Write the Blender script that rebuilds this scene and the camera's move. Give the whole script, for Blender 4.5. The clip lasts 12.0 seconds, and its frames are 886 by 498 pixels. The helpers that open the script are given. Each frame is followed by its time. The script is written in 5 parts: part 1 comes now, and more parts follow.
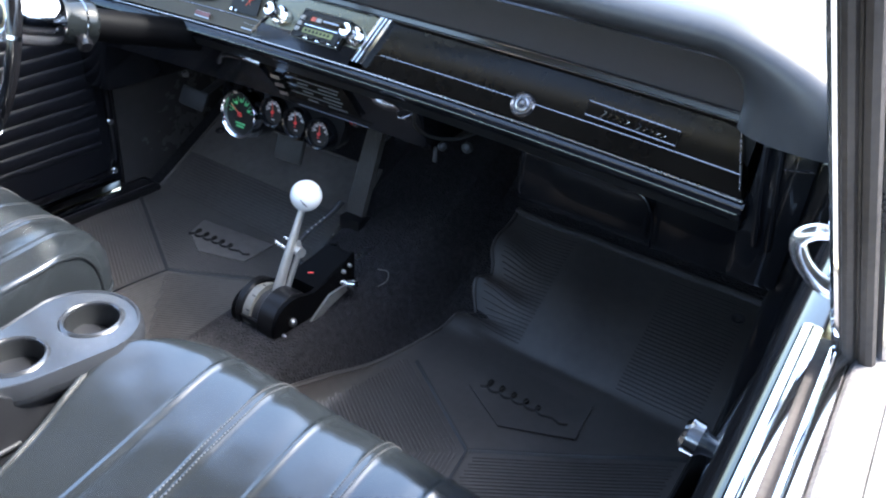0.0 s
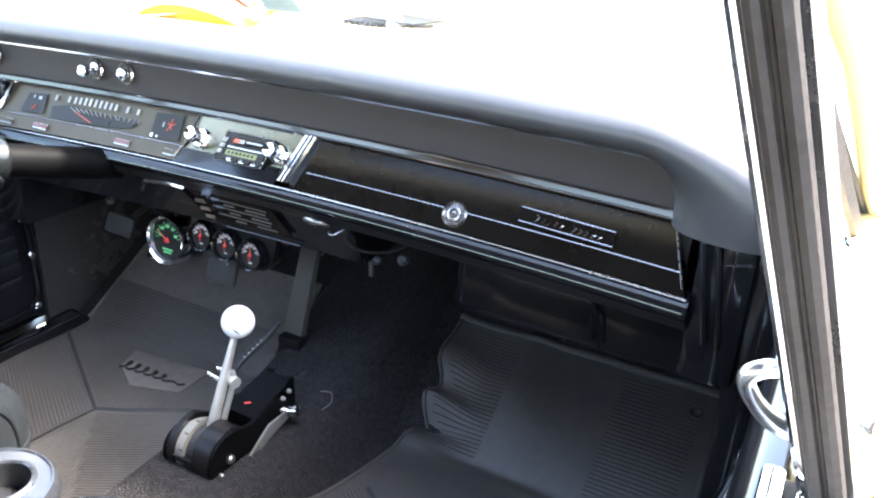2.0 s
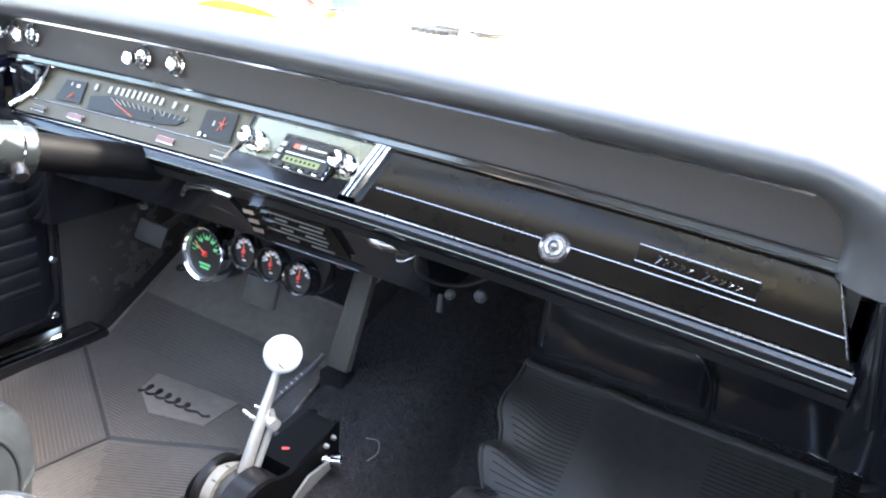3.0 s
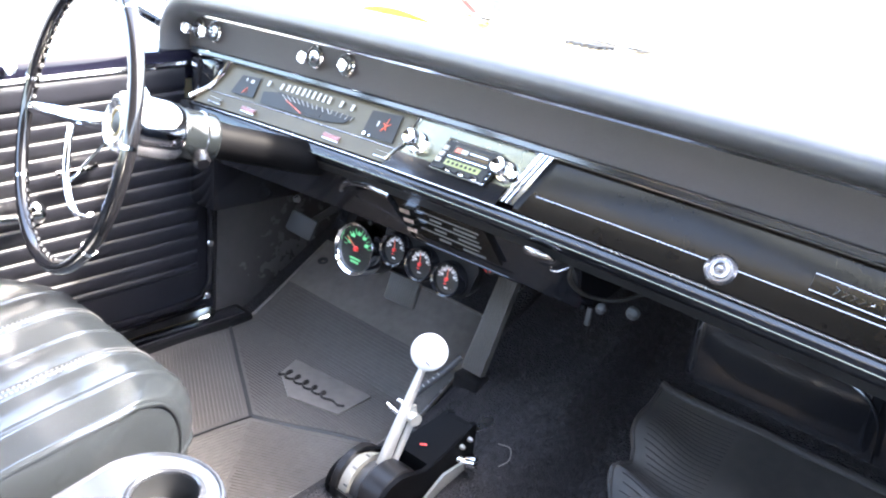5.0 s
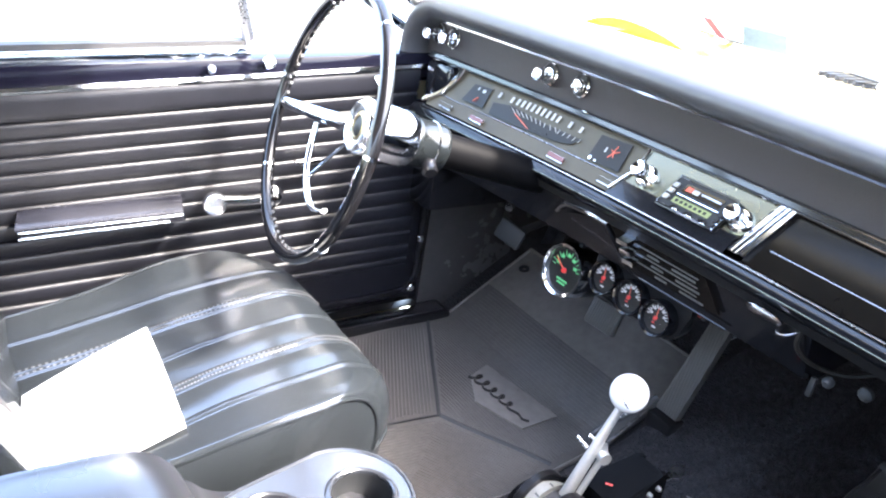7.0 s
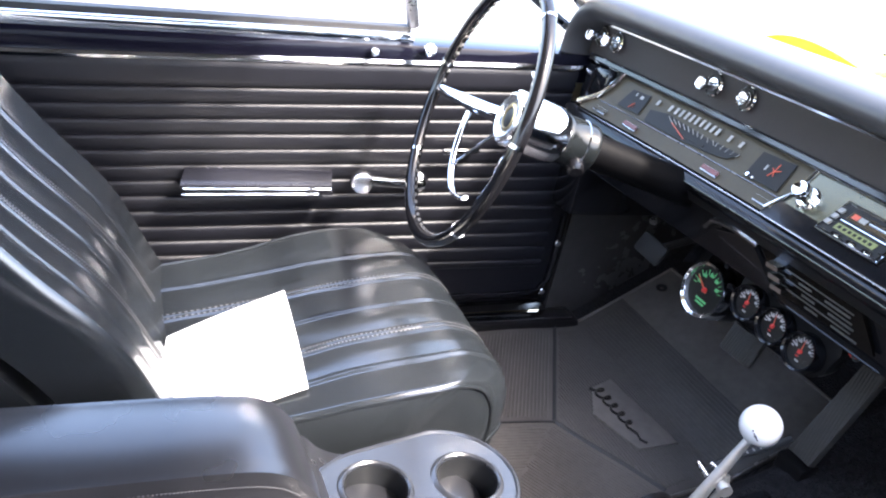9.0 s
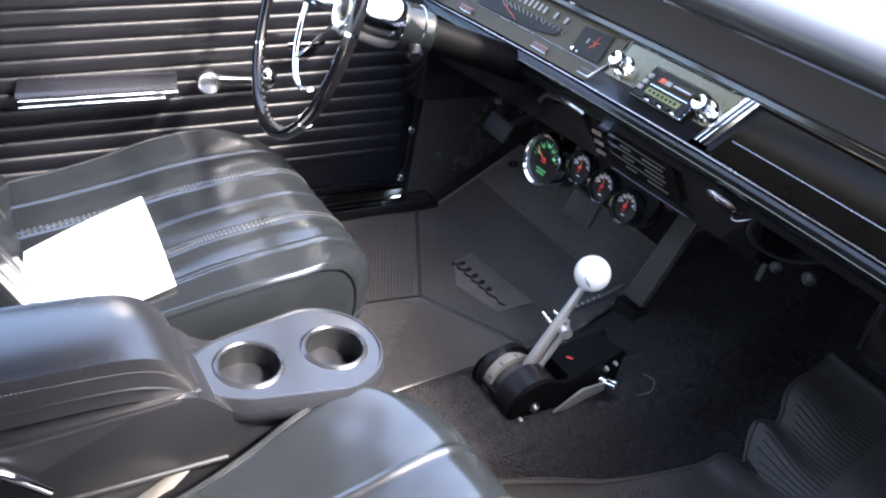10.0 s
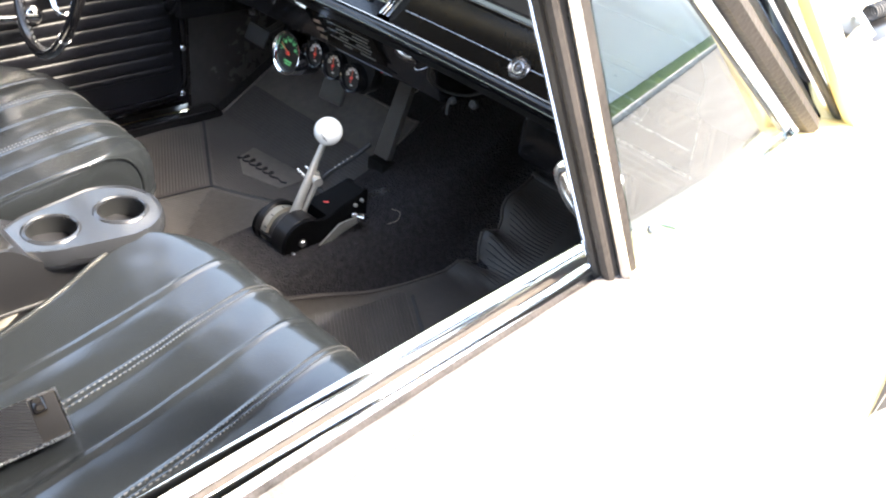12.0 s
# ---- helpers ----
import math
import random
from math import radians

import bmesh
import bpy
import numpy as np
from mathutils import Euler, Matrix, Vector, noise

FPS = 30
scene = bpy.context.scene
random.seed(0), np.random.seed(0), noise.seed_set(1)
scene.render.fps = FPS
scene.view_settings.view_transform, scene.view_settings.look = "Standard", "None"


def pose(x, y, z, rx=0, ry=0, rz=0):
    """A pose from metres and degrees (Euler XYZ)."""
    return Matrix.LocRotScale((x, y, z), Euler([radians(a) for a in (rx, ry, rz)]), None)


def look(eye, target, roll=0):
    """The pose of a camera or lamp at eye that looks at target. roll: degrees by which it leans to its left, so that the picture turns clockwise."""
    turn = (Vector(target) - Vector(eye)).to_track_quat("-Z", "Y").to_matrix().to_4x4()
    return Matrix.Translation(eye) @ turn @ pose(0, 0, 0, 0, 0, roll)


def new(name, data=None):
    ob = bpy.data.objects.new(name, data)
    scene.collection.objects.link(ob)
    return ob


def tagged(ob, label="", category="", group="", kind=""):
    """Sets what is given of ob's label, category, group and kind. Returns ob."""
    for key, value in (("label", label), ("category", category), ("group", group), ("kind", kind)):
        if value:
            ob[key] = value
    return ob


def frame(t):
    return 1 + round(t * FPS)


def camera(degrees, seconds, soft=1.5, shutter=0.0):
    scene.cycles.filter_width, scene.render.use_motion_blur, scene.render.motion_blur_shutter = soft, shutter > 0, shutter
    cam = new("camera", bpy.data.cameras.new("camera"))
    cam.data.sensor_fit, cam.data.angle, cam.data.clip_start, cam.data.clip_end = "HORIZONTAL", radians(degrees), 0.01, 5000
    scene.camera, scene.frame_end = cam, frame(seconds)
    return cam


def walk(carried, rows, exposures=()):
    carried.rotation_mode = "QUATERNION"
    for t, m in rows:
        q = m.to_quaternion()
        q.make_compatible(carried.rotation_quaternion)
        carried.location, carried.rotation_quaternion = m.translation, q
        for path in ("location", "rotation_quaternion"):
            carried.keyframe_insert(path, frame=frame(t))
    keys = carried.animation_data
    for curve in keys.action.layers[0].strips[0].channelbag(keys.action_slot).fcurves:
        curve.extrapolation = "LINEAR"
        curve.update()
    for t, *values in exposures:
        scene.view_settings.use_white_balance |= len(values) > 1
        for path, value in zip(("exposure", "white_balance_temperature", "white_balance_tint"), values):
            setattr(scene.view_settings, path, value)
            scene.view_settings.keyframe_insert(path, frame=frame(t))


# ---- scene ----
from mathutils.geometry import tessellate_polygon

cam = camera(59.2, 12.0, soft=2.1)
PATH = [
    (0, (0.765, -0.94, 1.212), (-0.114, 0.532, 0.182), 5.6),
    (0.5, (0.765, -0.919, 1.221), (-0.152, 0.613, 0.32), 4.6),
    (1, (0.776, -0.914, 1.233), (-0.06, 0.689, 0.377), 4.2),
    (1.5, (0.767, -0.924, 1.241), (-0.022, 0.715, 0.409), 3.6),
    (2, (0.755, -0.882, 1.218), (-0.092, 0.739, 0.409), 2.7),
    (2.5, (0.741, -0.848, 1.198), (-0.185, 0.737, 0.404), 2.2),
    (3, (0.603, -0.791, 1.15), (-0.297, 0.834, 0.408), 6.1),
    (5, (0.559, -0.837, 1.141), (-0.57, 0.637, 0.397), 7.6),
    (5.5, (0.547, -0.84, 1.154), (-0.624, 0.588, 0.386), 7.3),
    (6, (0.541, -0.845, 1.157), (-0.677, 0.537, 0.378), 8.0),
    (6.5, (0.53, -0.842, 1.174), (-0.76, 0.46, 0.372), 8.9),
    (7, (0.511, -0.85, 1.18), (-0.92, 0.267, 0.342), 9.6),
    (7.5, (0.502, -0.852, 1.174), (-1.038, 0.088, 0.31), 9.6),
    (7.7, (0.503, -0.859, 1.169), (-1.07, 0.027, 0.307), 9.8),
    (9.3, (0.533, -0.846, 1.154), (-1.071, -0.033, 0.279), 11.9),
    (9.5, (0.556, -0.85, 1.156), (-0.963, 0.033, 0.201), 12.5),
    (10, (0.594, -0.85, 1.175), (-0.74, 0.218, 0.135), 12.2),
    (10.5, (0.615, -0.869, 1.184), (-0.577, 0.336, 0.122), 13.7),
    (11, (0.652, -0.907, 1.179), (-0.453, 0.349, 0.083), 13.1),
    (11.5, (0.846, -0.883, 1.222), (-0.244, 0.34, 0.075), 8.0),
    (12, (0.96, -0.943, 1.256), (-0.06, 0.363, 0.137), 9.6),
]
EXPOSURES = [(0, 3.6, 6250, 8), (0.5, 4.12, 6800, 9), (1.0, 4.35, 7000, 9), (2.5, 4.65, 7200, 11), (3.0, 4.97, 7250, 11), (5.5, 5.24, 7050, 13), (7.5, 4.45, 6900, 13), (9.5, 3.75, 6900, 16), (10.0, 3.72, 6900, 15), (10.5, 4.06, 7100, 13), (11, 4.32, 7350, 11), (11.5, 4.55, 7500, 10), (12, 3.85, 7900, 10)]
SKY, SUN = 0.185, 1.6
walk(cam, [(t, look(eye, target, roll)) for t, eye, target, roll in PATH], EXPOSURES)

# ---- world and sun ----
SUN_ELEVATION, SUN_AZIMUTH = radians(53), radians(52)   # azimuth clockwise from straight ahead
world = bpy.data.worlds.new("world")
scene.world = world
world.use_nodes = True
sky = world.node_tree.nodes.new("ShaderNodeTexSky")
sky.sky_type, sky.sun_disc = "NISHITA", False
sky.sun_elevation, sky.sun_rotation = SUN_ELEVATION, SUN_AZIMUTH
sky.dust_density, sky.ozone_density = 2.4, 1.0
world.node_tree.links.new(sky.outputs[0], world.node_tree.nodes["Background"].inputs[0])
world.node_tree.nodes["Background"].inputs[1].default_value = SKY
sun_data = bpy.data.lights.new("sun", "SUN")
sun_data.energy, sun_data.angle, sun_data.color = SUN, radians(5), (1.0, 0.975, 0.94)
sun = new("sun", sun_data)
sun_dir = Vector((math.sin(SUN_AZIMUTH) * math.cos(SUN_ELEVATION), math.cos(SUN_AZIMUTH) * math.cos(SUN_ELEVATION), math.sin(SUN_ELEVATION)))
sun.matrix_world = look(sun_dir * 30, (0, 0, 0))


# ---- materials ----
def mat(name, color, rough=0.5, metal=0.0, vary=0.25, scale=40.0, grain=0.0, grain_scale=400.0, spec=0.5, coat=0.0, dust=0.0):
    """Plain surface with blotches, fine grain relief and uneven gloss."""
    m = bpy.data.materials.new(name)
    m.use_nodes = True
    nt = m.node_tree
    b = nt.nodes["Principled BSDF"]
    tc = nt.nodes.new("ShaderNodeTexCoord")
    big = nt.nodes.new("ShaderNodeTexNoise")
    big.inputs["Scale"].default_value, big.inputs["Detail"].default_value = scale * 0.25, 6
    fine = nt.nodes.new("ShaderNodeTexNoise")
    fine.inputs["Scale"].default_value, fine.inputs["Detail"].default_value = scale * 4, 3
    for n in (big, fine):
        nt.links.new(tc.outputs["Object"], n.inputs["Vector"])
    add = nt.nodes.new("ShaderNodeMath")
    add.operation = "MULTIPLY_ADD"
    add.inputs[1].default_value = 0.4
    nt.links.new(fine.outputs[0], add.inputs[0])
    nt.links.new(big.outputs[0], add.inputs[2])
    ramp = nt.nodes.new("ShaderNodeMapRange")
    ramp.inputs["From Min"].default_value, ramp.inputs["From Max"].default_value = 0.4, 1.0
    ramp.inputs["To Min"].default_value, ramp.inputs["To Max"].default_value = 1 - vary, 1 + vary
    nt.links.new(add.outputs[0], ramp.inputs[0])
    mul = nt.nodes.new("ShaderNodeMix")
    mul.data_type, mul.blend_type = "RGBA", "MULTIPLY"
    mul.inputs[0].default_value = 1.0
    mul.inputs[6].default_value = (*color, 1)
    nt.links.new(ramp.outputs[0], mul.inputs[7])
    nt.links.new(mul.outputs[2], b.inputs["Base Color"])
    rr = nt.nodes.new("ShaderNodeMapRange")
    rr.inputs["From Min"].default_value, rr.inputs["From Max"].default_value = 0.4, 1.0
    rr.inputs["To Min"].default_value, rr.inputs["To Max"].default_value = rough * 0.85, min(1, rough * 1.15 + dust)
    nt.links.new(add.outputs[0], rr.inputs[0])
    nt.links.new(rr.outputs[0], b.inputs["Roughness"])
    b.inputs["Metallic"].default_value = metal
    b.inputs["Specular IOR Level"].default_value = spec
    b.inputs["Coat Weight"].default_value = coat
    b.inputs["Coat Roughness"].default_value = 0.04
    if grain:
        v = nt.nodes.new("ShaderNodeTexVoronoi")
        v.inputs["Scale"].default_value = grain_scale
        nt.links.new(tc.outputs["Object"], v.inputs["Vector"])
        bump = nt.nodes.new("ShaderNodeBump")
        bump.inputs["Strength"].default_value, bump.inputs["Distance"].default_value = grain, 0.0006
        nt.links.new(v.outputs["Distance"], bump.inputs["Height"])
        nt.links.new(bump.outputs[0], b.inputs["Normal"])
    return m


def ribbed(name, color, rough, angle, pitch=0.0042, depth=0.8):
    """Rubber with fine parallel ribs, turned by an angle in the ground plane, with scuffs of dust."""
    m = mat(name, color, rough, vary=0.35, scale=30, dust=0.1, spec=0.45)
    nt = m.node_tree
    tc = nt.nodes.new("ShaderNodeTexCoord")
    mp = nt.nodes.new("ShaderNodeMapping")
    mp.inputs["Rotation"].default_value = (0, 0, radians(angle))
    w = nt.nodes.new("ShaderNodeTexWave")
    w.inputs["Scale"].default_value = 0.314159 / pitch
    bump = nt.nodes.new("ShaderNodeBump")
    bump.inputs["Strength"].default_value, bump.inputs["Distance"].default_value = depth, 0.0034
    nt.links.new(tc.outputs["Object"], mp.inputs["Vector"])
    nt.links.new(mp.outputs[0], w.inputs["Vector"])
    nt.links.new(w.outputs["Fac"], bump.inputs["Height"])
    nt.links.new(bump.outputs[0], nt.nodes["Principled BSDF"].inputs["Normal"])
    return m


def glass(name, tint=(1, 1, 1), ior=1.5):
    m = bpy.data.materials.new(name)
    m.use_nodes = True
    nt = m.node_tree
    nt.nodes.remove(nt.nodes["Principled BSDF"])
    tr, gl, mx, lw, pw, fr = (nt.nodes.new("ShaderNode" + k) for k in ("BsdfTransparent", "BsdfGlossy", "MixShader", "LayerWeight", "Math", "Math"))
    tr.inputs[0].default_value = (*tint, 1)
    gl.inputs["Roughness"].default_value = 0.01
    # Schlick's curve from the facing angle, the same from both sides
    f0 = ((ior - 1) / (ior + 1)) ** 2
    lw.inputs["Blend"].default_value = 0.5
    pw.operation, fr.operation = "POWER", "MULTIPLY_ADD"
    pw.inputs[1].default_value = 5.0
    fr.inputs[1].default_value, fr.inputs[2].default_value = 1 - f0, f0
    nt.links.new(lw.outputs["Facing"], pw.inputs[0])
    nt.links.new(pw.outputs[0], fr.inputs[0])
    nt.links.new(fr.outputs[0], mx.inputs[0])
    nt.links.new(tr.outputs[0], mx.inputs[1])
    nt.links.new(gl.outputs[0], mx.inputs[2])
    nt.links.new(mx.outputs[0], nt.nodes["Material Output"].inputs[0])
    return m


BLACK_PAINT = mat("black_paint", (0.006, 0.006, 0.007), 0.12, vary=0.2, scale=8, coat=0.12, spec=0.32)
BLACK_SATIN = mat("black_satin", (0.009, 0.0085, 0.0087), 0.32, vary=0.25, scale=20, spec=0.14)
DOOR_METAL = mat("door_top_paint", (0.004, 0.004, 0.008), 0.10, vary=0.2, scale=8, spec=0.14)
PAD = mat("pad_vinyl", (0.034, 0.034, 0.036), 0.40, vary=0.2, scale=20, grain=0.12, grain_scale=900, spec=0.5)
PANEL_GREY = mat("panel_grain", (0.0245, 0.0195, 0.0200), 0.5, vary=0.2, scale=60, grain=0.6, grain_scale=1100, spec=0.28)
GLOVE = mat("glove_panel", (0.0050, 0.0040, 0.0032), 0.12, vary=0.3, scale=15, spec=0.13)
CHROME = mat("chrome", (0.82, 0.83, 0.85), 0.07, 1.0, vary=0.06, scale=20)
STEEL = mat("brushed_steel", (0.55, 0.55, 0.56), 0.28, 1.0, vary=0.15, scale=60)
SILVER = mat("silver_face", (0.140, 0.134, 0.098), 0.27, 1.0, vary=0.03, scale=8)
CLUSTER = mat("cluster_face", (0.066, 0.056, 0.039), 0.36, 0.0, vary=0.12, scale=40, spec=0.12)
VINYL = mat("seat_vinyl", (0.0125, 0.0150, 0.0172), 0.205, vary=0.10, scale=3, grain=0.10, grain_scale=800, spec=1.0)
ARMREST = mat("armrest_vinyl", (0.012, 0.0125, 0.017), 0.26, vary=0.2, scale=20, spec=0.45)
VINYL_DOOR = mat("door_vinyl", (0.0070, 0.0074, 0.0102), 0.40, vary=0.22, scale=14, grain=0.3, grain_scale=700, spec=0.30)
CONSOLE = mat("console_vinyl", (0.013, 0.0135, 0.0155), 0.28, vary=0.14, scale=3, spec=0.8)
PLASTIC = mat("console_plastic", (0.019, 0.021, 0.025), 0.22, vary=0.15, scale=12, spec=0.7)
THREAD = mat("thread", (0.075, 0.075, 0.078), 0.7, vary=0.3)
RUBBER = mat("rubber", (0.02, 0.02, 0.021), 0.6, vary=0.35, scale=25, dust=0.1)
SEAL = mat("weather_seal", (0.030, 0.025, 0.022), 0.6, vary=0.45, scale=60, grain=0.6, grain_scale=200, spec=0.2)
FELT = mat("felt", (0.10, 0.09, 0.085), 0.95, vary=0.5, scale=200, grain=1.0, grain_scale=300)
WHITE = mat("white_ball", (0.82, 0.82, 0.80), 0.2, vary=0.04, scale=10, coat=0.4)
PAPER = mat("paper", (0.86, 0.86, 0.85), 0.8, vary=0.03, scale=10)
INK = mat("ink", (0.05, 0.05, 0.06), 0.7)
BONE = mat("bone_plate", (0.15, 0.142, 0.122), 0.45, vary=0.3)
ALU = mat("cast_lever", (0.50, 0.49, 0.46), 0.36, 0.7, vary=0.15, scale=60)
PAINT = mat("cream_paint", (0.84, 0.70, 0.38), 0.22, vary=0.05, scale=3, coat=1.0)
# the body paint again, its colour deepened as if in shade
SHADED_PAINT = mat("shaded_body_paint", (0.58, 0.34, 0.006), 0.3, vary=0.06, scale=3, spec=0.15)
RED = mat("red", (0.55, 0.03, 0.025), 0.4)
RED_DULL = mat("red_dull", (0.13, 0.04, 0.035), 0.5)
ORANGE = mat("needle_orange", (0.55, 0.08, 0.035), 0.4)
GREEN = mat("dial_green", (0.10, 0.45, 0.16), 0.5)
BLUE = mat("wire_blue", (0.04, 0.10, 0.4), 0.5)
DIAL = mat("dial_black", (0.009, 0.0075, 0.006), 0.5, spec=0.25)
MARK = mat("dial_white", (0.28, 0.265, 0.24), 0.5)
DISPLAY = mat("radio_display", (0.16, 0.17, 0.05), 0.35)
BELT = mat("belt_webbing", (0.12, 0.112, 0.10), 0.8, vary=0.3, scale=80, grain=0.6, grain_scale=900)
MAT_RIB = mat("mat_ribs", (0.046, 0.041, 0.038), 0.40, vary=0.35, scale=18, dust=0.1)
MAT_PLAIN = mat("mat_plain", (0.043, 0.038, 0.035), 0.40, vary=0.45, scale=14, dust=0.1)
# driver mat: dust, plus light on the toe board put into the colour
DUSTY_LIT_RIB = mat("dusty_lit_mat_ribs", (0.072, 0.064, 0.058), 0.34, vary=0.35, scale=18, dust=0.1)
DUSTY_LIT_PLAIN = mat("dusty_lit_mat_plain", (0.125, 0.110, 0.099), 0.28, vary=0.45, scale=14, dust=0.1)
PEDAL_RIB = ribbed("pedal_ribs", (0.055, 0.050, 0.045), 0.6, 3, pitch=0.005, depth=0.4)
CASE = ribbed("phone_case", (0.012, 0.012, 0.014), 0.4, 45, pitch=0.004, depth=1.0)
WIND_GLASS = glass("windscreen_glass", (0.93, 0.97, 0.95))
VENT_GLASS = glass("vent_glass", (0.70, 0.735, 0.725), 2.2)
LENS_GLASS = glass("lens_glass", (1, 1, 1), 1.3)
TEAL = mat("patch_teal", (0.40, 0.52, 0.50), 0.5, vary=0.3)
ASPHALT = mat("asphalt", (0.15, 0.147, 0.142), 0.9, vary=0.35, scale=6, grain=1.0, grain_scale=120)
GRASS = mat("grass", (0.07, 0.13, 0.025), 0.9, vary=0.5, scale=8, grain=1.0, grain_scale=60)
STUCCO = mat("house_wall", (0.72, 0.72, 0.70), 0.85, vary=0.08, scale=3, grain=0.5, grain_scale=60)
CONCRETE = mat("concrete", (0.42, 0.41, 0.39), 0.9, vary=0.25, scale=5)

PATCH_RED = mat("patch_red", (0.55, 0.16, 0.13), 0.5)
BARE = mat("bare_metal", (0.22, 0.215, 0.20), 0.42, 0.6, vary=0.3, scale=60)
TRIM = mat("trim_chrome", (0.48, 0.48, 0.50), 0.12, 1.0, vary=0.1, scale=20)
KICK = mat("kick_panel", (0.042, 0.039, 0.038), 0.26, vary=0.3, scale=12, spec=0.5)
FAINT = mat("faint_caption", (0.07, 0.068, 0.064), 0.4, vary=0.3)
PILLAR_SEAL = mat("pillar_seal", (0.24, 0.22, 0.20), 0.7, vary=0.35, scale=50, grain=0.5, grain_scale=220)
EMBLEM = mat("emblem_metal", (0.24, 0.225, 0.225), 0.26, 1.0, vary=0.1, scale=40)
LATCH = mat("latch_chrome", (0.80, 0.80, 0.82), 0.24, 1.0, vary=0.06, scale=30)
NOSE = mat("crackle_black", (0.0022, 0.0022, 0.0025), 0.5, vary=0.3, scale=60, grain=0.3, grain_scale=600, spec=0.05)
GAUGE_WHITE = mat("gauge_white", (0.46, 0.44, 0.42), 0.5)
GOLD = mat("dull_gold", (0.34, 0.25, 0.13), 0.3, 1.0, vary=0.2, scale=60)
COLLAR = mat("collar_plastic", (0.008, 0.0095, 0.010), 0.14, vary=0.2, scale=20, spec=0.3)
CUP_BLACK = mat("cup_lining", (0.012, 0.013, 0.014), 0.4, vary=0.2, scale=30, spec=0.3)


def carpet_material():
    m = mat("loop_carpet", (0.020, 0.0185, 0.0195), 0.95, vary=0.6, scale=400, grain=1.0, grain_scale=260, spec=0.15)
    for n in m.node_tree.nodes:
        if n.type == "BUMP":
            n.inputs["Distance"].default_value = 0.004
    return m


CARPET = carpet_material()


# ---- mesh helpers ----

def part(name, bm, material, parent=None, label="", smooth=38):
    """Link a bmesh as one mesh object, as a part of parent."""
    bmesh.ops.recalc_face_normals(bm, faces=bm.faces)
    for f in bm.faces:
        f.smooth = smooth > 0
    for e in bm.edges:
        if len(e.link_faces) == 2 and e.calc_face_angle(0) > radians(smooth):
            e.smooth = False
    me = bpy.data.meshes.new(name)
    bm.to_mesh(me)
    bm.free()
    ob = new(name, me)
    me.materials.append(material)
    if parent is not None:
        ob.parent = parent
        if parent.type == "EMPTY":
            ob.matrix_parent_inverse = Matrix.Translation(-parent.location)
    if label:
        tagged(ob, label)
    return ob


def thing(name, label, category, at=(0, 0, 0), group="", kind=""):
    ob = new(name)
    ob.location = at
    ob.empty_display_size = 0.05
    return tagged(ob, label, category, group, kind)


def single(name, bm, material, label, category, group="", kind="", smooth=38):
    return tagged(part(name, bm, material, smooth=smooth), label, category, group, kind)


def bow(x):
    """The dashboard bends: its ends lie further back than its middle."""
    return -0.09 * (x - 0.03) ** 2


def box(x0, x1, y0, y1, z0, z1, bevel=0.0, m=None, segments=2):
    bm = bmesh.new()
    bmesh.ops.create_cube(bm, size=1)
    for v in bm.verts:
        v.co = Vector(((x0 + x1) / 2 + v.co.x * (x1 - x0), (y0 + y1) / 2 + v.co.y * (y1 - y0), (z0 + z1) / 2 + v.co.z * (z1 - z0)))
    if bevel:
        bmesh.ops.bevel(bm, geom=bm.edges[:], offset=bevel, segments=segments, affect="EDGES", profile=0.5)
    if m is not None:
        bm.transform(m)
    return bm




def axis_matrix(p, d):
    """Local z along d, at p."""
    return Matrix.Translation(p) @ Vector(d).to_track_quat("Z", "Y").to_matrix().to_4x4()


def lathe(profile, at, d, seg=28):
    """A turned solid: profile of (radius, height) along d from at."""
    bm = bmesh.new()
    rings = []
    for r, h in profile:
        rings.append([bm.verts.new((r * math.cos(a), r * math.sin(a), h)) for a in (2 * math.pi * k / seg for k in range(seg))] if r > 1e-6 else [bm.verts.new((0, 0, h))])
    for a, b in zip(rings, rings[1:]):
        for k in range(seg):
            quad = [a[k % len(a)], a[(k + 1) % len(a)], b[(k + 1) % len(b)], b[k % len(b)]]
            quad = list(dict.fromkeys(quad))
            if len(quad) > 2:
                bm.faces.new(quad)
    bm.transform(axis_matrix(at, d))
    return bm


def cyl(p0, p1, r, r1=None, seg=20, bevel=0.0):
    p0, p1 = Vector(p0), Vector(p1)
    h, r1 = (p1 - p0).length, r if r1 is None else r1
    b = min(bevel, h / 3)
    return lathe([(0, 0), (r - b, 0), (r, b), (r1, h - b), (r1 - b, h), (0, h)] if b else [(0, 0), (r, 0), (r1, h), (0, h)], p0, p1 - p0, seg)


def tube(points, r, seg=10, closed=False, flat=1.0):
    """A round rod along points."""
    bm = bmesh.new()
    pts = [Vector(p) for p in points]
    n = len(pts)
    rings, side = [], None
    for k, p in enumerate(pts):
        a, b = (pts[k - 1], pts[(k + 1) % n]) if closed else (pts[max(k - 1, 0)], pts[min(k + 1, n - 1)])
        d = (b - a).normalized()
        if side is None:
            side = d.orthogonal().normalized()
        side = (side - d * side.dot(d)).normalized()
        up = d.cross(side)
        rk = r(k / max(n - 1, 1)) if callable(r) else r
        rings.append([bm.verts.new(p + side * rk * math.cos(t) + up * rk * flat * math.sin(t)) for t in (2 * math.pi * j / seg for j in range(seg))])
    for k in range(n if closed else n - 1):
        a, b = rings[k], rings[(k + 1) % n]
        for j in range(seg):
            bm.faces.new((a[j], a[(j + 1) % seg], b[(j + 1) % seg], b[j]))
    if not closed:
        bm.faces.new(rings[0][::-1])
        bm.faces.new(rings[-1])
    return bm


